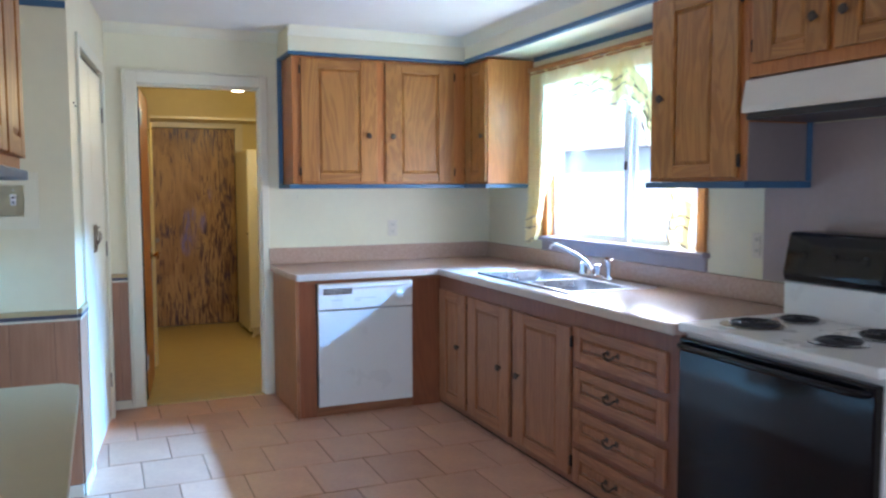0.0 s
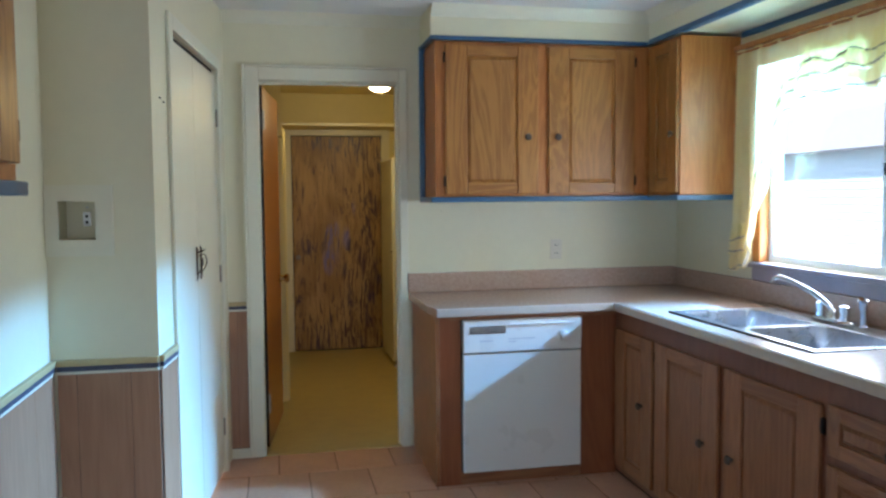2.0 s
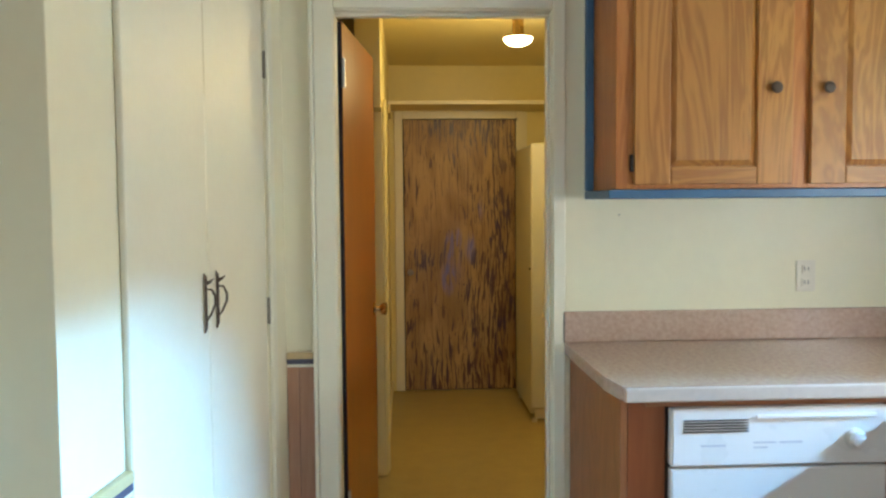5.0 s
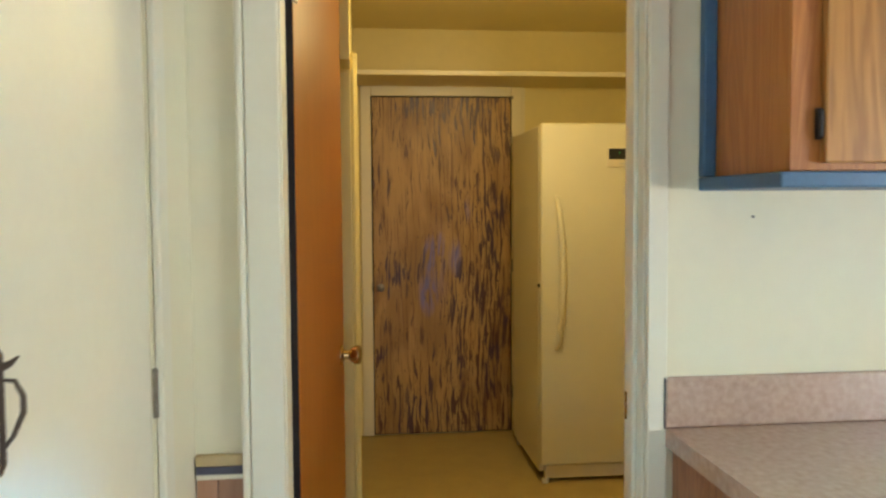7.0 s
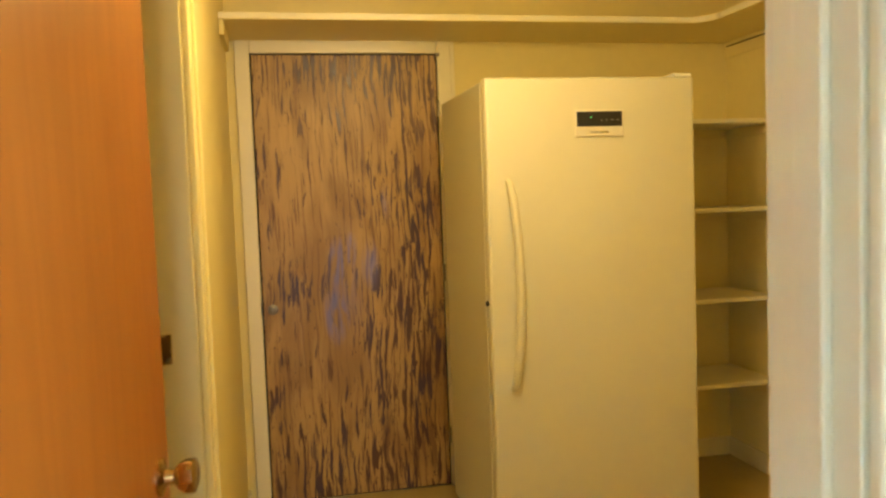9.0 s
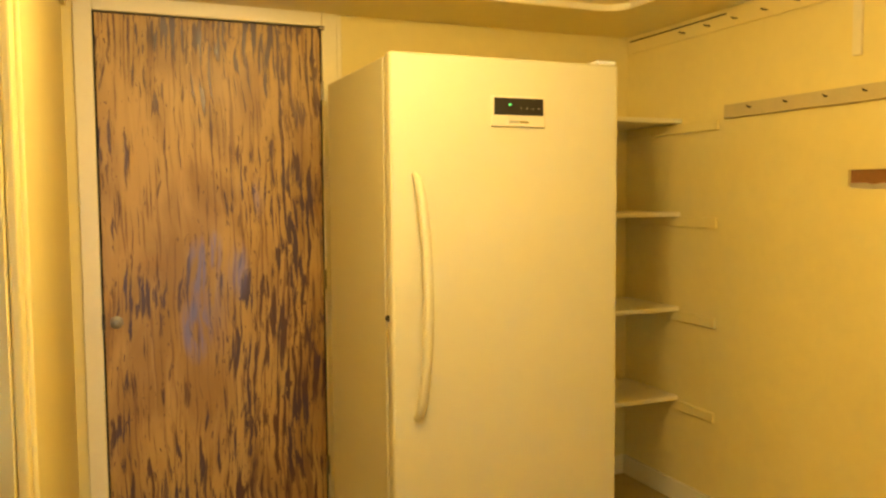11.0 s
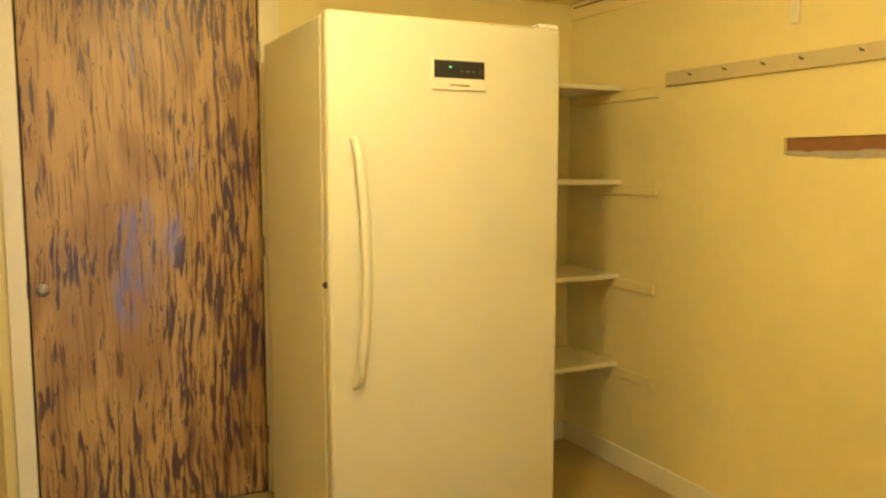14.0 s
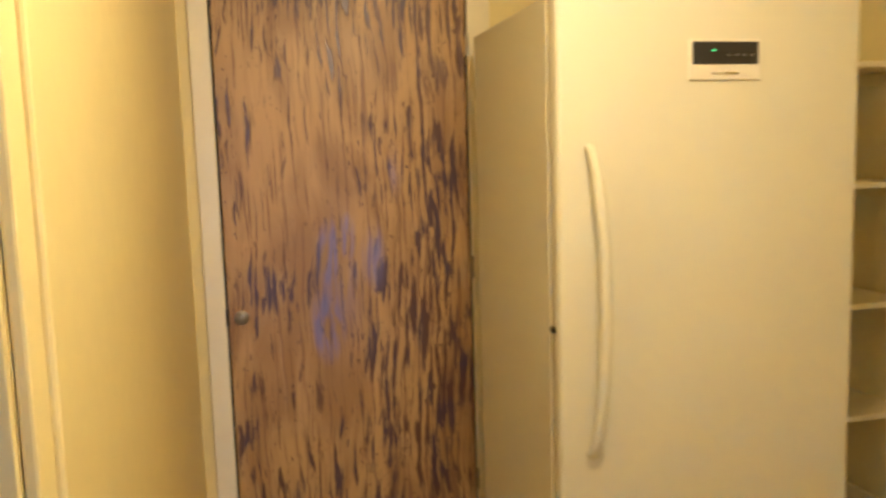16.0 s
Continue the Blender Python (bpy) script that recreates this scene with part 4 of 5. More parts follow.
for i in range(5):
    k = NB()
    lathe(k, [(0.018, 0.0), (0.017, 0.006), (0.005, 0.008)], pose(0.10 + i * 0.14, -0.196, 1.165, 79), 16)
    part("knob", k, M_BLACK, bgo, smooth=True)
for bx, by, br in ((0.185, -0.535, 0.10), (0.185, -0.31, 0.078), (0.56, -0.535, 0.078), (0.56, -0.31, 0.10)):
    bm = lathe(NB(), [(br + 0.018, 0.9225), (br + 0.02, 0.926), (br + 0.012, 0.928), (br, 0.9235), (0.02, 0.9232)], Matrix.Translation((bx, by, 0)), 28)
    pan = part("drip_pan", bm, M_CHROME, stove, "chrome drip pan", smooth=True)
    turns = [(bx + r * math.cos(a), by + r * math.sin(a), 0.9335) for a, r in ((q * 0.35, 0.018 + (br - 0.022) * q / 80) for q in range(81))]
    part("coil", tube(NB(), turns, 0.0055, 6), M_DARK, pan, "dark heating coil", smooth=True)

# ---- pantry closet doors in the kitchen ----
cl = thing("closet_doors", CLOSET, "tall white double closet doors with wrought iron handles", "closet")
DM = 0.755
for x0, x1, hx, sgn in ((DC0 + 0.004, DM - 0.0035, DM - 0.045, -1), (DM + 0.0035, DC1 - 0.004, DM + 0.045, 1)):
    leafd = part("door", one(x0, x1, 0.004, 0.026, 0.012, DCH - 0.028, bevel=0.003), M_TRIM, cl, "cream white flush door")
    k = NB()
    tube(k, [(hx, 0.001, 1.245), (hx, -0.003, 1.235), (hx, -0.003, 1.105), (hx, 0.001, 1.09)], [0.0015, 0.0042, 0.0042, 0.002], 6)
    tube(k, [(hx, -0.002, 1.205), (hx + 0.004, -0.018, 1.203), (hx + 0.006, -0.026, 1.185), (hx + 0.006, -0.026, 1.165), (hx + 0.003, -0.015, 1.138), (hx, -0.003, 1.12)], [0.002, 0.003, 0.0036, 0.0036, 0.003, 0.002], 8)
    tube(k, [(hx, -0.002, 1.218), (hx + 0.004, -0.014, 1.224), (hx + 0.008, -0.022, 1.232)], [0.006, 0.004, 0.001], 6)
    part("handle", k, M_HANDLE, leafd, "black wrought iron handle", smooth=True)
    for z in (0.25, 1.07, 1.88):
        hgx = x1 + 0.004 if sgn > 0 else x0 - 0.004
        part("hinge", box(NB(), hgx - 0.006, hgx + 0.006, -0.006, 0.0035, z - 0.045, z + 0.045, bevel=0.002), M_PEWTER, leafd, "tarnished steel hinge")
part("casing", one(DC0 - 0.065, DC0, -0.016, -0.001, 0.002, DCH + 0.06, bevel=0.004), M_TRIM, cl)
part("casing", one(DC1, DC1 + 0.05, -0.016, -0.001, 0.002, DCH + 0.06, bevel=0.004), M_TRIM, cl)
part("casing", one(DC0 + 0.001, DC1 - 0.001, -0.016, -0.001, DCH, DCH + 0.06, bevel=0.004), M_TRIM, cl)
part("head_gap", one(DC0 + 0.004, DC1 - 0.004, 0.02, 0.05, DCH - 0.026, DCH - 0.001), M_GAP, cl)

# ---- wainscot and rail ----
RZ = 0.862


def wainscot(name, m, length, boards):
    w = thing(name, m, "light wood-grain wainscot below a striped dado rail", "wainscot", kind="structure")
    edges = np.cumsum([0] + boards)
    edges = edges / edges[-1] * length
    for a, b in zip(edges, edges[1:]):
        part("board", one(a + 0.0006, b - 0.0006, -0.009, -0.001, 0.06, RZ - 0.0275, bevel=0.0015), M_WAINS, w)
    part("backing", one(0.0, length, -0.0035, -0.0006, 0.0, RZ - 0.027), M_GAP, w)
    part("baseboard", one(0.0, length, -0.013, -0.0037, 0.0, 0.058, bevel=0.003), M_TRIM, w)
    part("rail_lower", one(0.0, length, -0.014, -0.001, RZ - 0.027, RZ - 0.016, bevel=0.002), M_TRIM, w)
    part("rail_stripe", one(0.0, length, -0.017, -0.001, RZ - 0.0155, RZ + 0.002, bevel=0.002), M_RAILBLUE, w, "slate blue stripe")
    part("rail_top", one(0.0, length, -0.020, -0.001, RZ + 0.0025, RZ + 0.026, bevel=0.004), M_RAILTOP, w, "yellowed wood moulding")
    return w


wainscot("wainscot_niche", pose(X_LEFT + 0.021, Y_NICHE, 0), -0.452 - X_LEFT - 0.021, [1.2, 3.4, 1.8])
wainscot("wainscot_closet", CLOSET, DC0 - 0.066, [1])
wainscot("wainscot_north", pose(-0.289, Y_DOORWALL, 0), OX0 - CW - 0.017 + 0.289, [1, 1.2])
wainscot("wainscot_west", pose(X_LEFT, 1.42, 0, 0, 0, 90), Y_NICHE - 1.42, [3, 2.6, 3, 2])

# niche frame with a jack plate
nf = thing("phone_niche", pose(NX0, Y_NICHE, NZ0), "cream framed wall-phone niche with a jack plate", "niche", kind="structure")
NW, NH = NX1 - NX0, NZ1 - NZ0
f = 0.058
bm = NB()
for a in ((-f + 0.015, 0.0, -f, NH + f), (NW, NW + f, -f, NH + f), (0.0, NW, -f, 0.0), (0.0, NW, NH, NH + f)):
    box(bm, a[0], a[1], -0.019, -0.001, a[2], a[3])
part("niche_frame", bm, M_TRIM, nf, "flat cream painted frame")
pl = part("jack_plate", one(0.058, 0.086, 0.098, 0.1055, 0.045, 0.098, bevel=0.002), M_STEEL, nf, "steel jack plate")
for z in (0.060, 0.082):
    part("jack", box(NB(), 0.067, 0.077, 0.092, 0.0978, z - 0.006, z + 0.006, bevel=0.002), M_DARK, pl)
part("screw", rod(NB(), (0.072, 0.1058, 0.115), (0.072, 0.102, 0.115), 0.0045, 0.0035, 10), M_STEEL, nf, "loose steel screw")

# left counter and wall cabinet over it
lc = thing("side_counter", pose(X_LEFT, 1.405, 0, 0, 0, 90), "low cream-topped counter with a wood side panel", "counter")
LCZ = 0.832
part("top", prism(NB(), [(-2.6, -0.402), (-0.05, -0.402), (0.0, -0.352), (0.0, -0.001), (-2.6, -0.001)], LCZ - 0.038, LCZ), M_CREAMTOP, lc, "cream laminate top")
part("side_panel", one(-0.06, -0.04, -0.34, -0.001, 0.0, LCZ - 0.039, bevel=0.002), M_WAINS, lc)
part("front", one(-2.6, -0.061, -0.34, -0.32, 0.0, LCZ - 0.039, bevel=0.002), M_WAINS, lc)
lw = thing("wall_cabinet", pose(X_LEFT, 1.50, 0, 0, 0, 90), "oak wall cabinet over the cream side counter", "cabinet", "kitchen wall cabinets")
part("body", one(-1.5, 0.0, -0.255, -0.001, 1.50, 2.30, bevel=0.002), M_OAK_FRAME, lw)
cabinet_door(lw, -0.50, -0.03, 1.535, 2.27, -0.255, OAK, (-0.45, 1.95), 1)
cabinet_door(lw, -1.02, -0.55, 1.535, 2.27, -0.255, OAK, (-0.60, 1.95), 0)
part("edge_strip", one(-1.5, 0.014, -0.275, -0.001, 1.468, 1.499, bevel=0.004), M_BLUE, lw, "blue painted edging strip")
part("edge_strip", one(-1.5, 0.014, -0.275, -0.001, 2.301, 2.325, bevel=0.004), M_BLUE, lw, "blue painted edging strip")
solid("wall_soffit_west", one(X_LEFT + 0.001, X_LEFT + 0.27, Y_SOUTH, 1.50, 2.327, CEIL), M_WALL, "cream soffit over the side cabinet", "soffit")

for x, z in ((0.118, 1.840), (0.172, 1.830)):
    nl = rod(NB(), (x, 0.0, z), (x, -0.006, z - 0.001), 0.0035, 0.0028, 8)
    nl.transform(CLOSET)
    tagged(new("nail", mesh_of("nail", nl, M_IRON)), "small dark nail stuck in the cream closet wall", "nail", "nails in the wall")

nl = rod(NB(), (0.926, Y_DOORWALL, 1.375), (0.926, Y_DOORWALL - 0.006, 1.374), 0.003, 0.0025, 8)
tagged(new("nail", mesh_of("nail", nl, M_PEWTER)), "small grey nail stuck in the cream wall over the worktop", "nail", "nails in the wall")

# outlets
def outlet(m, label):
    o = thing("outlet", m, label, "outlet", "kitchen outlets")
    p = part("plate", one(-0.036, 0.036, -0.006, -0.0008, -0.058, 0.058, bevel=0.002), M_PLATE, o)
    for z in (-0.025, 0.025):
        s = part("socket", one(-0.017, 0.017, -0.009, -0.0062, z - 0.016, z + 0.016, bevel=0.003), M_PLATE, p)
        for x in (-0.007, 0.007):
            part("slot", one(x - 0.0015, x + 0.0015, -0.0098, -0.0091, z - 0.006, z + 0.008), M_DARK, s)
outlet(pose(1.628, Y_DOORWALL, 1.143), "ivory duplex outlet above the worktop")
outlet(pose(X_RIGHT, 1.44, 1.17, 0, 0, -90), "ivory duplex outlet beside the window")
outlet(pose(X_RIGHT, 3.52, 1.17, 0, 0, -90), "ivory duplex outlet in the corner")

# ---- pantry things ----
fz = thing("upright_freezer", pose(0.944, 6.36, 0), "almond upright freezer with a long curved handle", "freezer")
FW, FH, FD = 0.805, 1.80, 0.74
part("cabinet", one(0.004, FW - 0.004, 0.075, FD, 0.045, FH - 0.006, bevel=0.006), M_FREEZER, fz, "almond steel cabinet")
part("gasket", one(0.014, FW - 0.014, 0.056, 0.0745, 0.10, FH - 0.012), M_PLATE, fz, "pale door gasket")
fd = part("door", box(NB(), 0.0, FW, 0.0, 0.055, 0.095, FH, bevel=0.012, segments=3), M_FREEZER, fz, "almond textured door", smooth=True)
bm = tube(NB(), [(0.075, -0.001, 0.690), (0.077, -0.02, 0.702), (0.082, -0.038, 0.75), (0.092, -0.05, 0.88), (0.098, -0.054, 1.05), (0.094, -0.05, 1.23), (0.084, -0.038, 1.37), (0.078, -0.02, 1.425), (0.076, -0.001, 1.435)], [0.010, 0.013, 0.015, 0.016, 0.016, 0.016, 0.015, 0.013, 0.010], 12)
part("handle", bm, M_FREEZER, fd, "long curved almond handle", smooth=True)
cpn = part("control_panel", one(0.330, 0.520, -0.008, -0.0005, 1.585, 1.682, bevel=0.004), M_PLATE, fd, "pale control panel surround")
part("display", one(0.338, 0.512, -0.0105, -0.0082, 1.622, 1.675, bevel=0.001), M_DARK, fd, "dark display strip")
M_LED = material("green_indicator", (0.1, 0.8, 0.2), 0.4, emit=0.25)
part("indicator", one(0.390, 0.395, -0.0117, -0.0107, 1.652, 1.657), M_LED, fd, "small green indicator light")
for i in range(4):
    part("button", one(0.430 + i * 0.021, 0.434 + i * 0.021, -0.0117, -0.0107, 1.642, 1.645), M_STEEL, fd)
part("name_bar", one(0.39, 0.46, -0.0092, -0.0082, 1.598, 1.604), M_STEEL, fd)
bm = lathe(NB(), [(0.010, 0.0), (0.010, 0.006), (0.006, 0.010), (0.004, 0.011)], pose(-0.0005, 0.03, 1.0, 0, -90, 0), 14)
part("key_lock", bm, M_IRON, fd, "small dark key lock", smooth=True)
part("kick_grille", one(0.03, FW - 0.01, 0.03, 0.07, 0.022, 0.088, bevel=0.004), M_PLATE, fz, "pale plastic kick grille")
for x in (0.03, FW - 0.06):
    part("foot", rod(NB(), (x, 0.04, 0.0005), (x, 0.04, 0.022), 0.018), M_PLATE, fz, smooth=True)
    part("foot", rod(NB(), (x, FD - 0.06, 0.0005), (x, FD - 0.06, 0.045), 0.018), M_PLATE, fz, smooth=True)
part("hinge_cap", one(FW - 0.075, FW - 0.002, 0.012, 0.10, FH + 0.0005, FH + 0.014, bevel=0.004), M_WHITE, fz, "white top hinge cap")

# shelf boards beside the freezer, on wall cleats
for z in (1.695, 1.292, 0.876, 0.478):
    sh = tagged(new("pantry_shelf", mesh_of("pantry_shelf", one(1.775, X_PR - 0.002, 6.93, Y_BACK - 0.016, z - 0.020, z, bevel=0.003), M_PTRIM)), "cream painted shelf board resting on wall cleats", "shelf", "pantry shelves")
    tagged(new("shelf_cleat", mesh_of("shelf_cleat", one(X_PR - 0.013, X_PR - 0.001, 6.70, Y_BACK - 0.016, z - 0.064, z - 0.021, bevel=0.003), M_PANTRY)), "cream painted wall cleat under a shelf", "cleat", "pantry cleats")
    tagged(new("shelf_cleat", mesh_of("shelf_cleat", one(1.775, X_PR - 0.021, Y_BACK - 0.020, Y_BACK - 0.001, z - 0.065, z - 0.021, bevel=0.003), M_PANTRY)), "cream painted wall cleat under a shelf", "cleat", "pantry cleats")

# high L-shaped shelf with a rounded inner corner
SHZ = 2.135
YS, XS, R = 6.885, 2.115, 0.10
inner = [(XS - R * (1 - math.sin(radians(q))), YS - R * (1 - math.cos(radians(q)))) for q in range(0, 91, 15)]
outline = [(X_PL + 0.002, YS)] + inner + [(XS, 4.9), (X_PR - 0.002, 4.9), (X_PR - 0.002, Y_BACK - 0.002), (X_PL + 0.002, Y_BACK - 0.002)]
hs = thing("high_shelf", pose(0, 0, SHZ), "cream L-shaped high shelf with a rounded inner corner", "shelf")
part("board", prism(NB(), outline, -0.026, 0.0), M_PANTRY, hs)
lip = [(x, y) for x, y in [(X_PL + 0.002, YS)] + inner + [(XS, 4.9)]]
bm = NB()
for (ax, ay), (bx, by) in zip(lip, lip[1:]):
    prism(bm, [(ax, ay), (ax + 0.0, ay - 0.004), (bx - 0.004 * (bx == XS), by - 0.004), (bx, by)], -0.024, -0.001)
part("front_edge", bm, M_PTRIM, hs, "pale painted front edge")
part("cleat", one(X_PR - 0.010, X_PR - 0.001, 4.9, Y_BACK - 0.003, -0.105, -0.0265, bevel=0.002), M_PANTRY, hs)
# a solid near-black strip stands for the shaded gap
part("gap", one(X_PR - 0.012, X_PR - 0.001, 6.66, 7.30, -0.0515, -0.0455), M_GAP, hs, "dark strip for the shade in the gap under the shelf")
part("cleat", one(X_PL + 0.001, X_PL + 0.020, YS + 0.01, Y_BACK - 0.07, -0.085, -0.0265, bevel=0.003), M_PANTRY, hs)
for i in range(9):
    y = 6.91 - i * 0.155
    bm = NB()
    tube(bm, [(X_PR - 0.010, y, -0.078), (X_PR - 0.030, y, -0.079), (X_PR - 0.040, y, -0.075)], 0.0027, 6)
    part("peg", bm, M_IRON, hs, "small dark peg", smooth=True)
part("brace", one(X_PR - 0.012, X_PR - 0.001, 6.03, 6.065, -0.31, -0.106, bevel=0.002), M_PTRIM, hs, "short painted upright strip")
part("brace", one(1.035, 1.065, Y_BACK - 0.012, Y_BACK - 0.001, -0.34, -0.0265, bevel=0.002), M_PTRIM, hs, "short painted upright strip")

# hook rail
hr = thing("hook_rail", pose(X_PR, 6.656, 1.699), "cream painted hook rail with small dark hooks", "hook rail")
part("board", one(-0.018, -0.001, -1.75, 0.0, -0.028, 0.026, bevel=0.003), M_HOOKWOOD, hr)
for i, dy in enumerate((0.146, 0.325, 0.50, 0.657, 0.875, 1.07, 1.25, 1.43, 1.6)):
    bm = NB()
    tube(bm, [(-0.018, -dy, 0.004), (-0.034, -dy - 0.003, 0.004), (-0.042, -dy - 0.004, 0.009)], 0.0027, 6)
    part("hook", bm, M_IRON, hr, "small dark hook", smooth=True)

# ceiling lamp
LX, LY = 0.73, 5.42
lampt = thing("ceiling_lamp", pose(LX, LY, 0), "frosted glass bowl lamp under the pantry ceiling", "lamp")
M_BOWL = material("lit_frosted_glass", (1.0, 0.80, 0.48), 0.4, vary=0.02, emit=6.0)
prof = [(0.012, 2.222)] + [(0.074 * math.sin(radians(a)), 2.261 - 0.039 * math.cos(radians(a))) for a in range(15, 91, 15)]
part("glass_bowl", lathe(NB(), prof, Matrix(), 32), M_BOWL, lampt, "glowing frosted glass bowl", smooth=True)
part("canopy", lathe(NB(), [(0.076, 2.2615), (0.076, 2.267), (0.03, 2.275), (0.03, 2.40), (0.06, 2.425), (0.07, PCEIL - 0.0005)], Matrix(), 24), M_BRASS, lampt, "brass canopy", smooth=True)
lamp("pantry_bulb", "POINT", pose(LX, LY, 2.10), 5.7, (1.0, 0.735, 0.305), radius=0.10)

# torn paint under the slot in the wall
random.seed(4)
bm = NB()
ys = [HOLE[1] - 0.01 - i * 0.03 for i in range(22)]
low = [bm.verts.new((X_PR - 0.0015, y, HOLE[2] - 0.006 - 0.010 * random.random() - 0.0009 * i)) for i, y in enumerate(ys)]
high = [bm.verts.new((X_PR - 0.004, y, HOLE[2] + 0.004 + 0.007 * random.random())) for y in ys]
for i in range(len(ys) - 1):
    bm.faces.new((low[i], low[i + 1], high[i + 1], high[i]))
bmesh.ops.solidify(bm, geom=bm.faces[:], thickness=0.001)
M_TORN = material("torn_plaster_paper", (0.82, 0.76, 0.60), 0.9, vary=0.15, scale=60, bump=0.3)
solid("wall_torn_edge", bm, M_TORN, "torn pale paper along a slot in the wall", "wall damage")

# ---- streaked door surface ----
M_STREAK.use_nodes = True
nt = M_STREAK.node_tree
bs = nt.nodes["Principled BSDF"]


def wire(value, socket):
    if hasattr(value, "is_linked"):
        nt.links.new(value, socket)
    else:
        socket.default_value = value


def calc(op, a, b, c=0.0):
    n = nt.nodes.new("ShaderNodeMath")
    n.operation = op
    wire(a, n.inputs[0]), wire(b, n.inputs[1]), wire(c, n.inputs[2])
    return n.outputs[0]


def grain_field(x, z, sx, sz, scale, detail, distort=0.0):
    """Noise over the slab's face, drawn out by the two factors."""
    v, n = nt.nodes.new("ShaderNodeCombineXYZ"), nt.nodes.new("ShaderNodeTexNoise")
    wire(calc("MULTIPLY", x, sx), v.inputs[0]), wire(calc("MULTIPLY", z, sz), v.inputs[2])
    n.inputs["Scale"].default_value, n.inputs["Detail"].default_value, n.inputs["Distortion"].default_value = scale, detail, distort
    nt.links.new(v.outputs[0], n.inputs["Vector"])
    return n.outputs[0]


def step_up(value, low, high, top=1.0):
    n = nt.nodes.new("ShaderNodeMapRange")
    n.interpolation_type = "SMOOTHSTEP"
    wire(value, n.inputs[0])
    n.inputs[1].default_value, n.inputs[2].default_value, n.inputs[4].default_value = low, high, top
    return n.outputs[0]


def blend(fac, a, b):
    n = nt.nodes.new("ShaderNodeMix")
    n.data_type = "RGBA"
    wire(fac, n.inputs[0]), wire(a, n.inputs[6]), wire(b, n.inputs[7])
    return n.outputs[2]


split = nt.nodes.new("ShaderNodeSeparateXYZ")
nt.links.new(nt.nodes.new("ShaderNodeTexCoord").outputs["Object"], split.inputs[0])
dx, dz = split.outputs[0], split.outputs[2]
# the grain wanders sideways as it runs down the slab
sway = calc("ADD", calc("MULTIPLY_ADD", grain_field(dx, dz, 1.0, 0.45, 3.0, 2), 0.09, -0.045), calc("MULTIPLY_ADD", grain_field(dx, dz, 1.0, 0.5, 17.0, 2), 0.014, -0.007))
gx = calc("ADD", dx, sway)
tone = blend(step_up(grain_field(gx, dz, 1.0, 0.25, 7.0, 5, 0.8), 0.36, 0.62), (0.30, 0.165, 0.045, 1), (0.46, 0.285, 0.088, 1))
# fine dark veins, thicker on the hinge side
veins = step_up(calc("ADD", grain_field(gx, dz, 1.0, 0.035, 80.0, 4), calc("MULTIPLY", dx, 0.05)), 0.54, 0.66, 0.75)
tone = blend(veins, tone, (0.17, 0.078, 0.034, 1))
pale = step_up(grain_field(gx, dz, 1.0, 0.045, 48.0, 3), 0.60, 0.72, 0.5)
tone = blend(pale, tone, (0.52, 0.34, 0.115, 1))
# dark purple-brown blotches gathered in clusters, fewest round the lock side's middle
bare = nt.nodes.new("ShaderNodeTexGradient")
bare.gradient_type = "SPHERICAL"
bare_v = nt.nodes.new("ShaderNodeCombineXYZ")
wire(calc("MULTIPLY_ADD", dx, 2.6, -0.75), bare_v.inputs[0]), wire(calc("MULTIPLY_ADD", dz, 1.3, -1.65), bare_v.inputs[2])
nt.links.new(bare_v.outputs[0], bare.inputs[0])
gather = calc("ADD", calc("MULTIPLY", grain_field(dx, dz, 1.0, 0.4, 6.5, 3, 0.6), 0.38), calc("ADD", calc("MULTIPLY", dx, 0.05), calc("MULTIPLY", bare.outputs[0], -0.085)))
gather = calc("ADD", gather, step_up(calc("ADD", dz, calc("MULTIPLY", dx, -0.5)), 1.45, 1.95, 0.045))
spots = calc("ADD", grain_field(gx, dz, 1.0, 0.095, 58.0, 4, 0.5), gather)
blotch = step_up(spots, 0.728, 0.815, 0.97)
dye = blend(step_up(grain_field(dx, dz, 1.0, 0.3, 9.0, 3), 0.42, 0.58), (0.085, 0.032, 0.020, 1), (0.052, 0.024, 0.040, 1))
tone = blend(blotch, tone, dye)
speck = step_up(calc("ADD", grain_field(gx, dz, 1.0, 0.2, 120.0, 2, 0.4), calc("MULTIPLY", gather, 0.5)), 0.735, 0.79, 0.9)
tone = blend(speck, tone, dye)
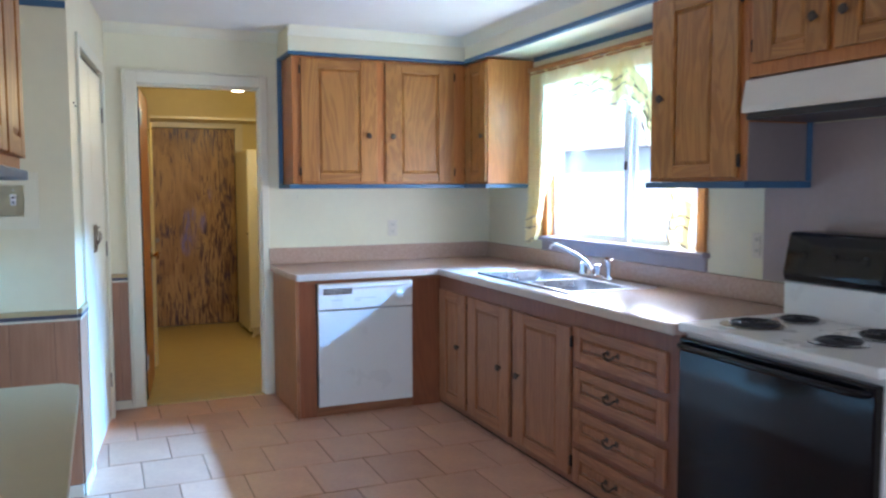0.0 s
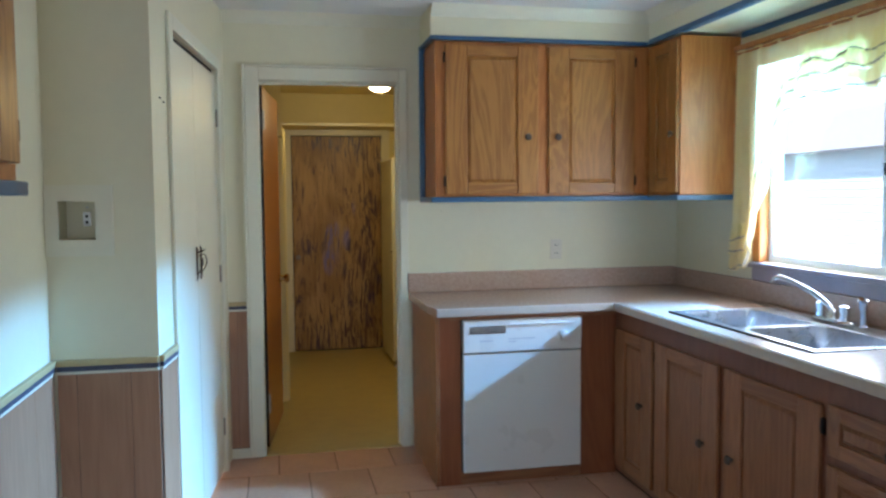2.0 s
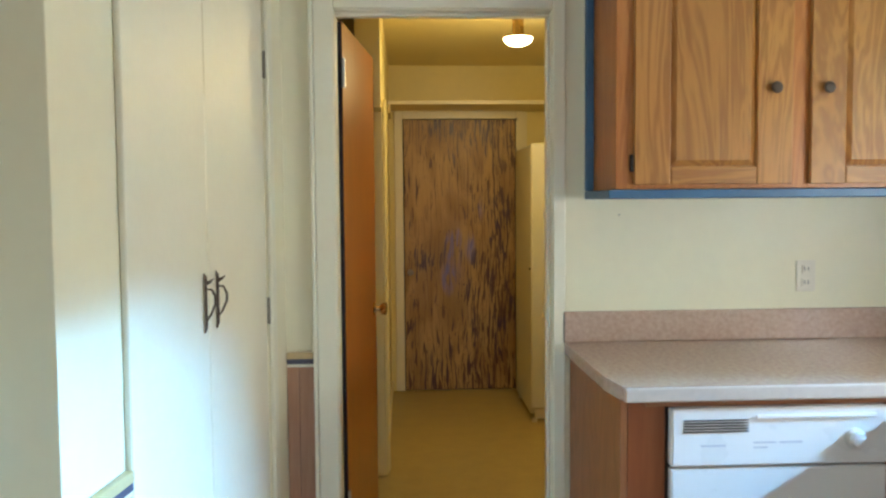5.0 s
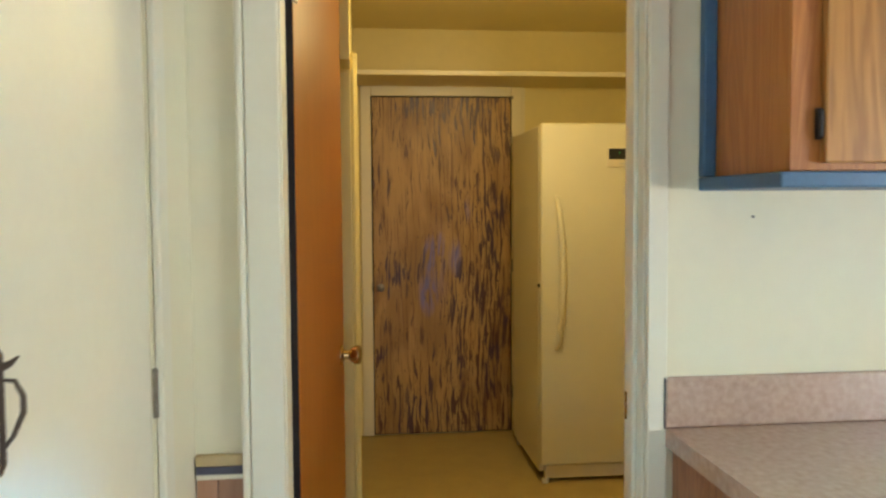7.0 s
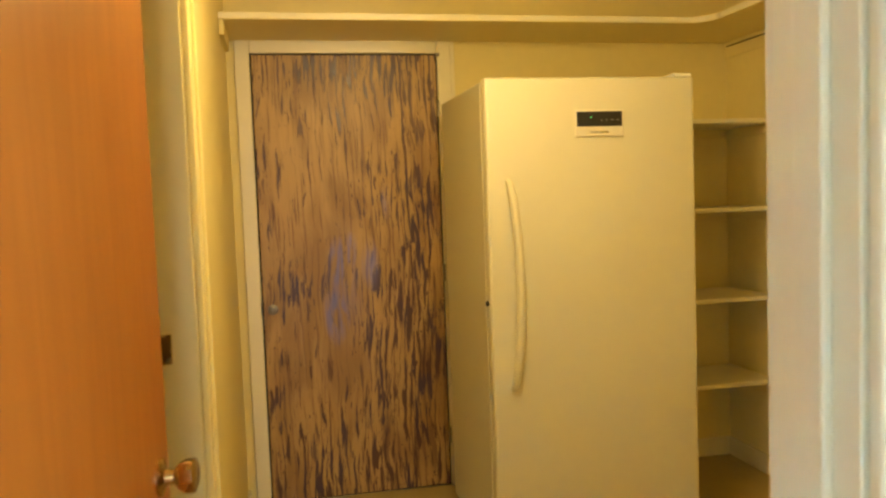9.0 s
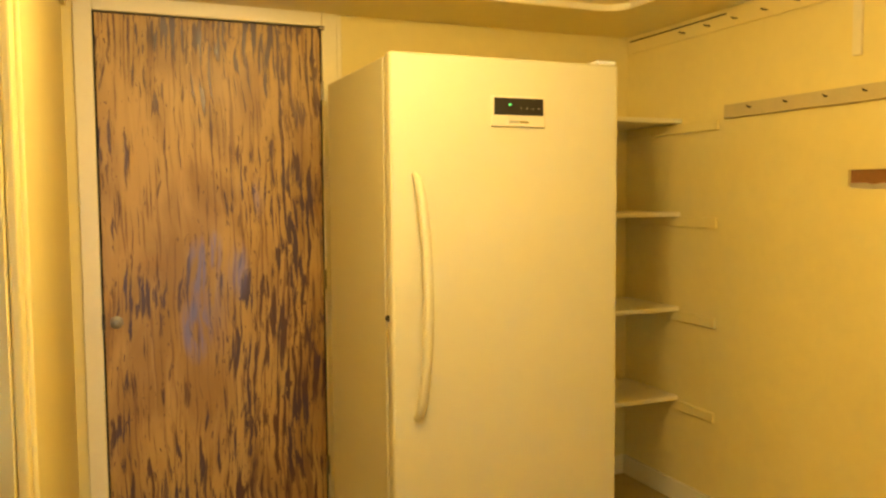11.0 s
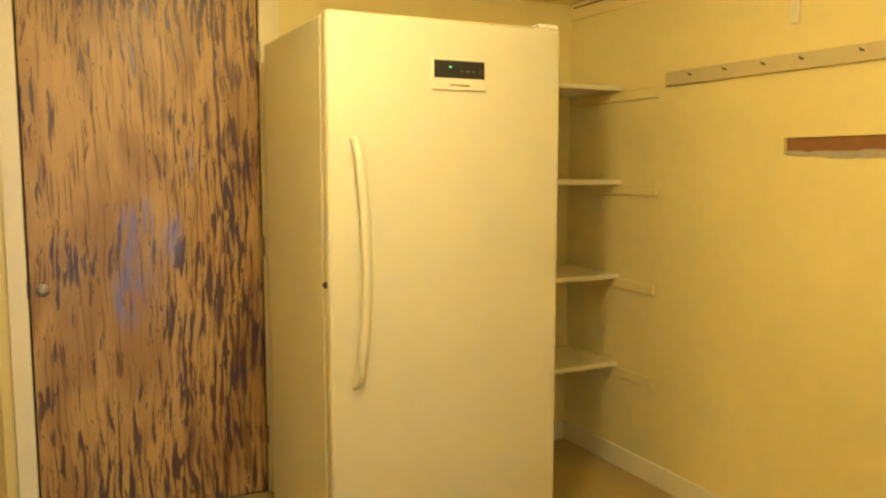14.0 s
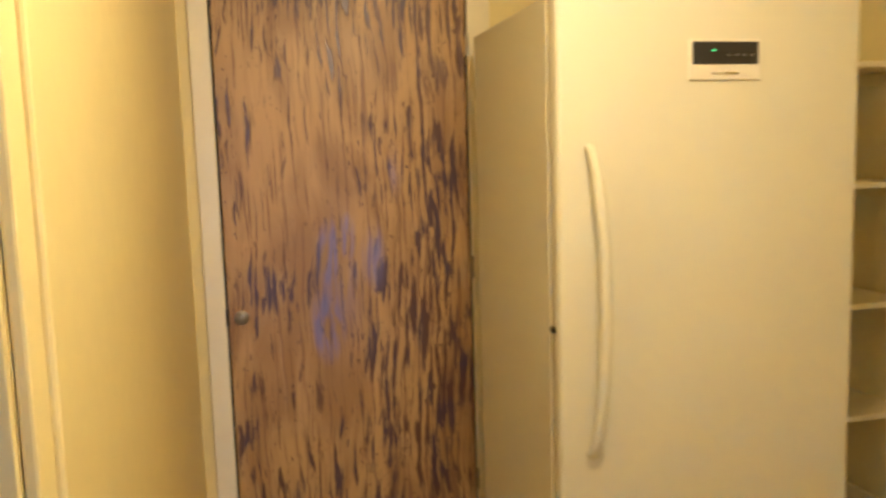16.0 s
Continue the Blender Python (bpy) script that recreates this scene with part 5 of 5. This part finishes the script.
# stains in the slab's middle, with reflected blue sheen and haze painted into the colour
blue = 0.0
for bx, bz, wide, tall, strong in ((0.335, 1.105, 0.045, 0.13, 1.0), (0.325, 0.850, 0.065, 0.15, 1.0), (0.49, 1.085, 0.05, 0.15, 0.7), (0.575, 1.375, 0.04, 0.13, 0.6), (0.40, 1.16, 0.03, 0.09, 0.8), (0.38, 1.02, 0.15, 0.42, 0.5)):
    ball, at = nt.nodes.new("ShaderNodeTexGradient"), nt.nodes.new("ShaderNodeCombineXYZ")
    ball.gradient_type = "SPHERICAL"
    wire(calc("MULTIPLY_ADD", gx, 1 / wide, -bx / wide), at.inputs[0]), wire(calc("MULTIPLY_ADD", dz, 1 / tall, -bz / tall), at.inputs[2])
    nt.links.new(at.outputs[0], ball.inputs[0])
    blue = calc("MULTIPLY_ADD", ball.outputs[0], strong * 1.3, blue)
tone = blend(step_up(blue, 0.0, 0.7, 0.14), tone, (0.34, 0.27, 0.36, 1))
blue = calc("MULTIPLY", step_up(blue, 0.15, 1.1), step_up(grain_field(gx, dz, 1.0, 0.10, 40.0, 5, 0.6), 0.40, 0.60, 0.62))
tone = blend(blue, tone, (0.10, 0.15, 0.54, 1))
nt.links.new(tone, bs.inputs["Base Color"])
wire(calc("MULTIPLY_ADD", blotch, -0.12, 0.46), bs.inputs["Roughness"])
bs.inputs["Coat Weight"].default_value, bs.inputs["Coat Roughness"].default_value = 0.12, 0.35
bmp = nt.nodes.new("ShaderNodeBump")
bmp.inputs["Strength"].default_value, bmp.inputs["Distance"].default_value = 0.4, 0.003
nt.links.new(calc("SUBTRACT", calc("MULTIPLY", veins, 0.5), blotch), bmp.inputs["Height"])
nt.links.new(bmp.outputs[0], bs.inputs["Normal"])

# ---- floor tiles: pieces of the kitchen floor ----
floor_ob = bpy.data.objects["floor_kitchen"]
TW, TH, G = 0.312, 0.403, 0.006
Y_TOP = Y_DOORWALL + 0.028


def tile_of(depth):
    return mesh_of("tile", box(NB(), 0, TW - G, 0, depth - G, -0.0038, 0.0, bevel=0.0018, segments=1), M_TILE)


Y_ROW = 3.878
tile_short, tile_full = tile_of(Y_TOP - Y_ROW), tile_of(TH)
rest = NB()
row = 0
y = Y_ROW
while y > Y_SOUTH + TH:
    x = X_LEFT - TW + 0.011 + (0.5 * TW if row % 2 == 0 else 0.0)
    while x < X_RIGHT - 0.02:
        if y > 0.3 and -0.5 < x + TW and x < 1.9:
            t = new("tile", tile_short if row == 0 else tile_full)
            t.parent = floor_ob
            t.location = (x, y, 0.0008 * math.sin(x * 71 + y * 37))
        else:
            box(rest, x, x + TW - G, y, y + (Y_TOP - y if row == 0 else TH) - G, -0.0038, 0.0)
        x += TW
    y -= TH
    row += 1
rest_ob = part("tile_field", rest, M_TILE, floor_ob)
tagged(rest_ob, kind="stuff")
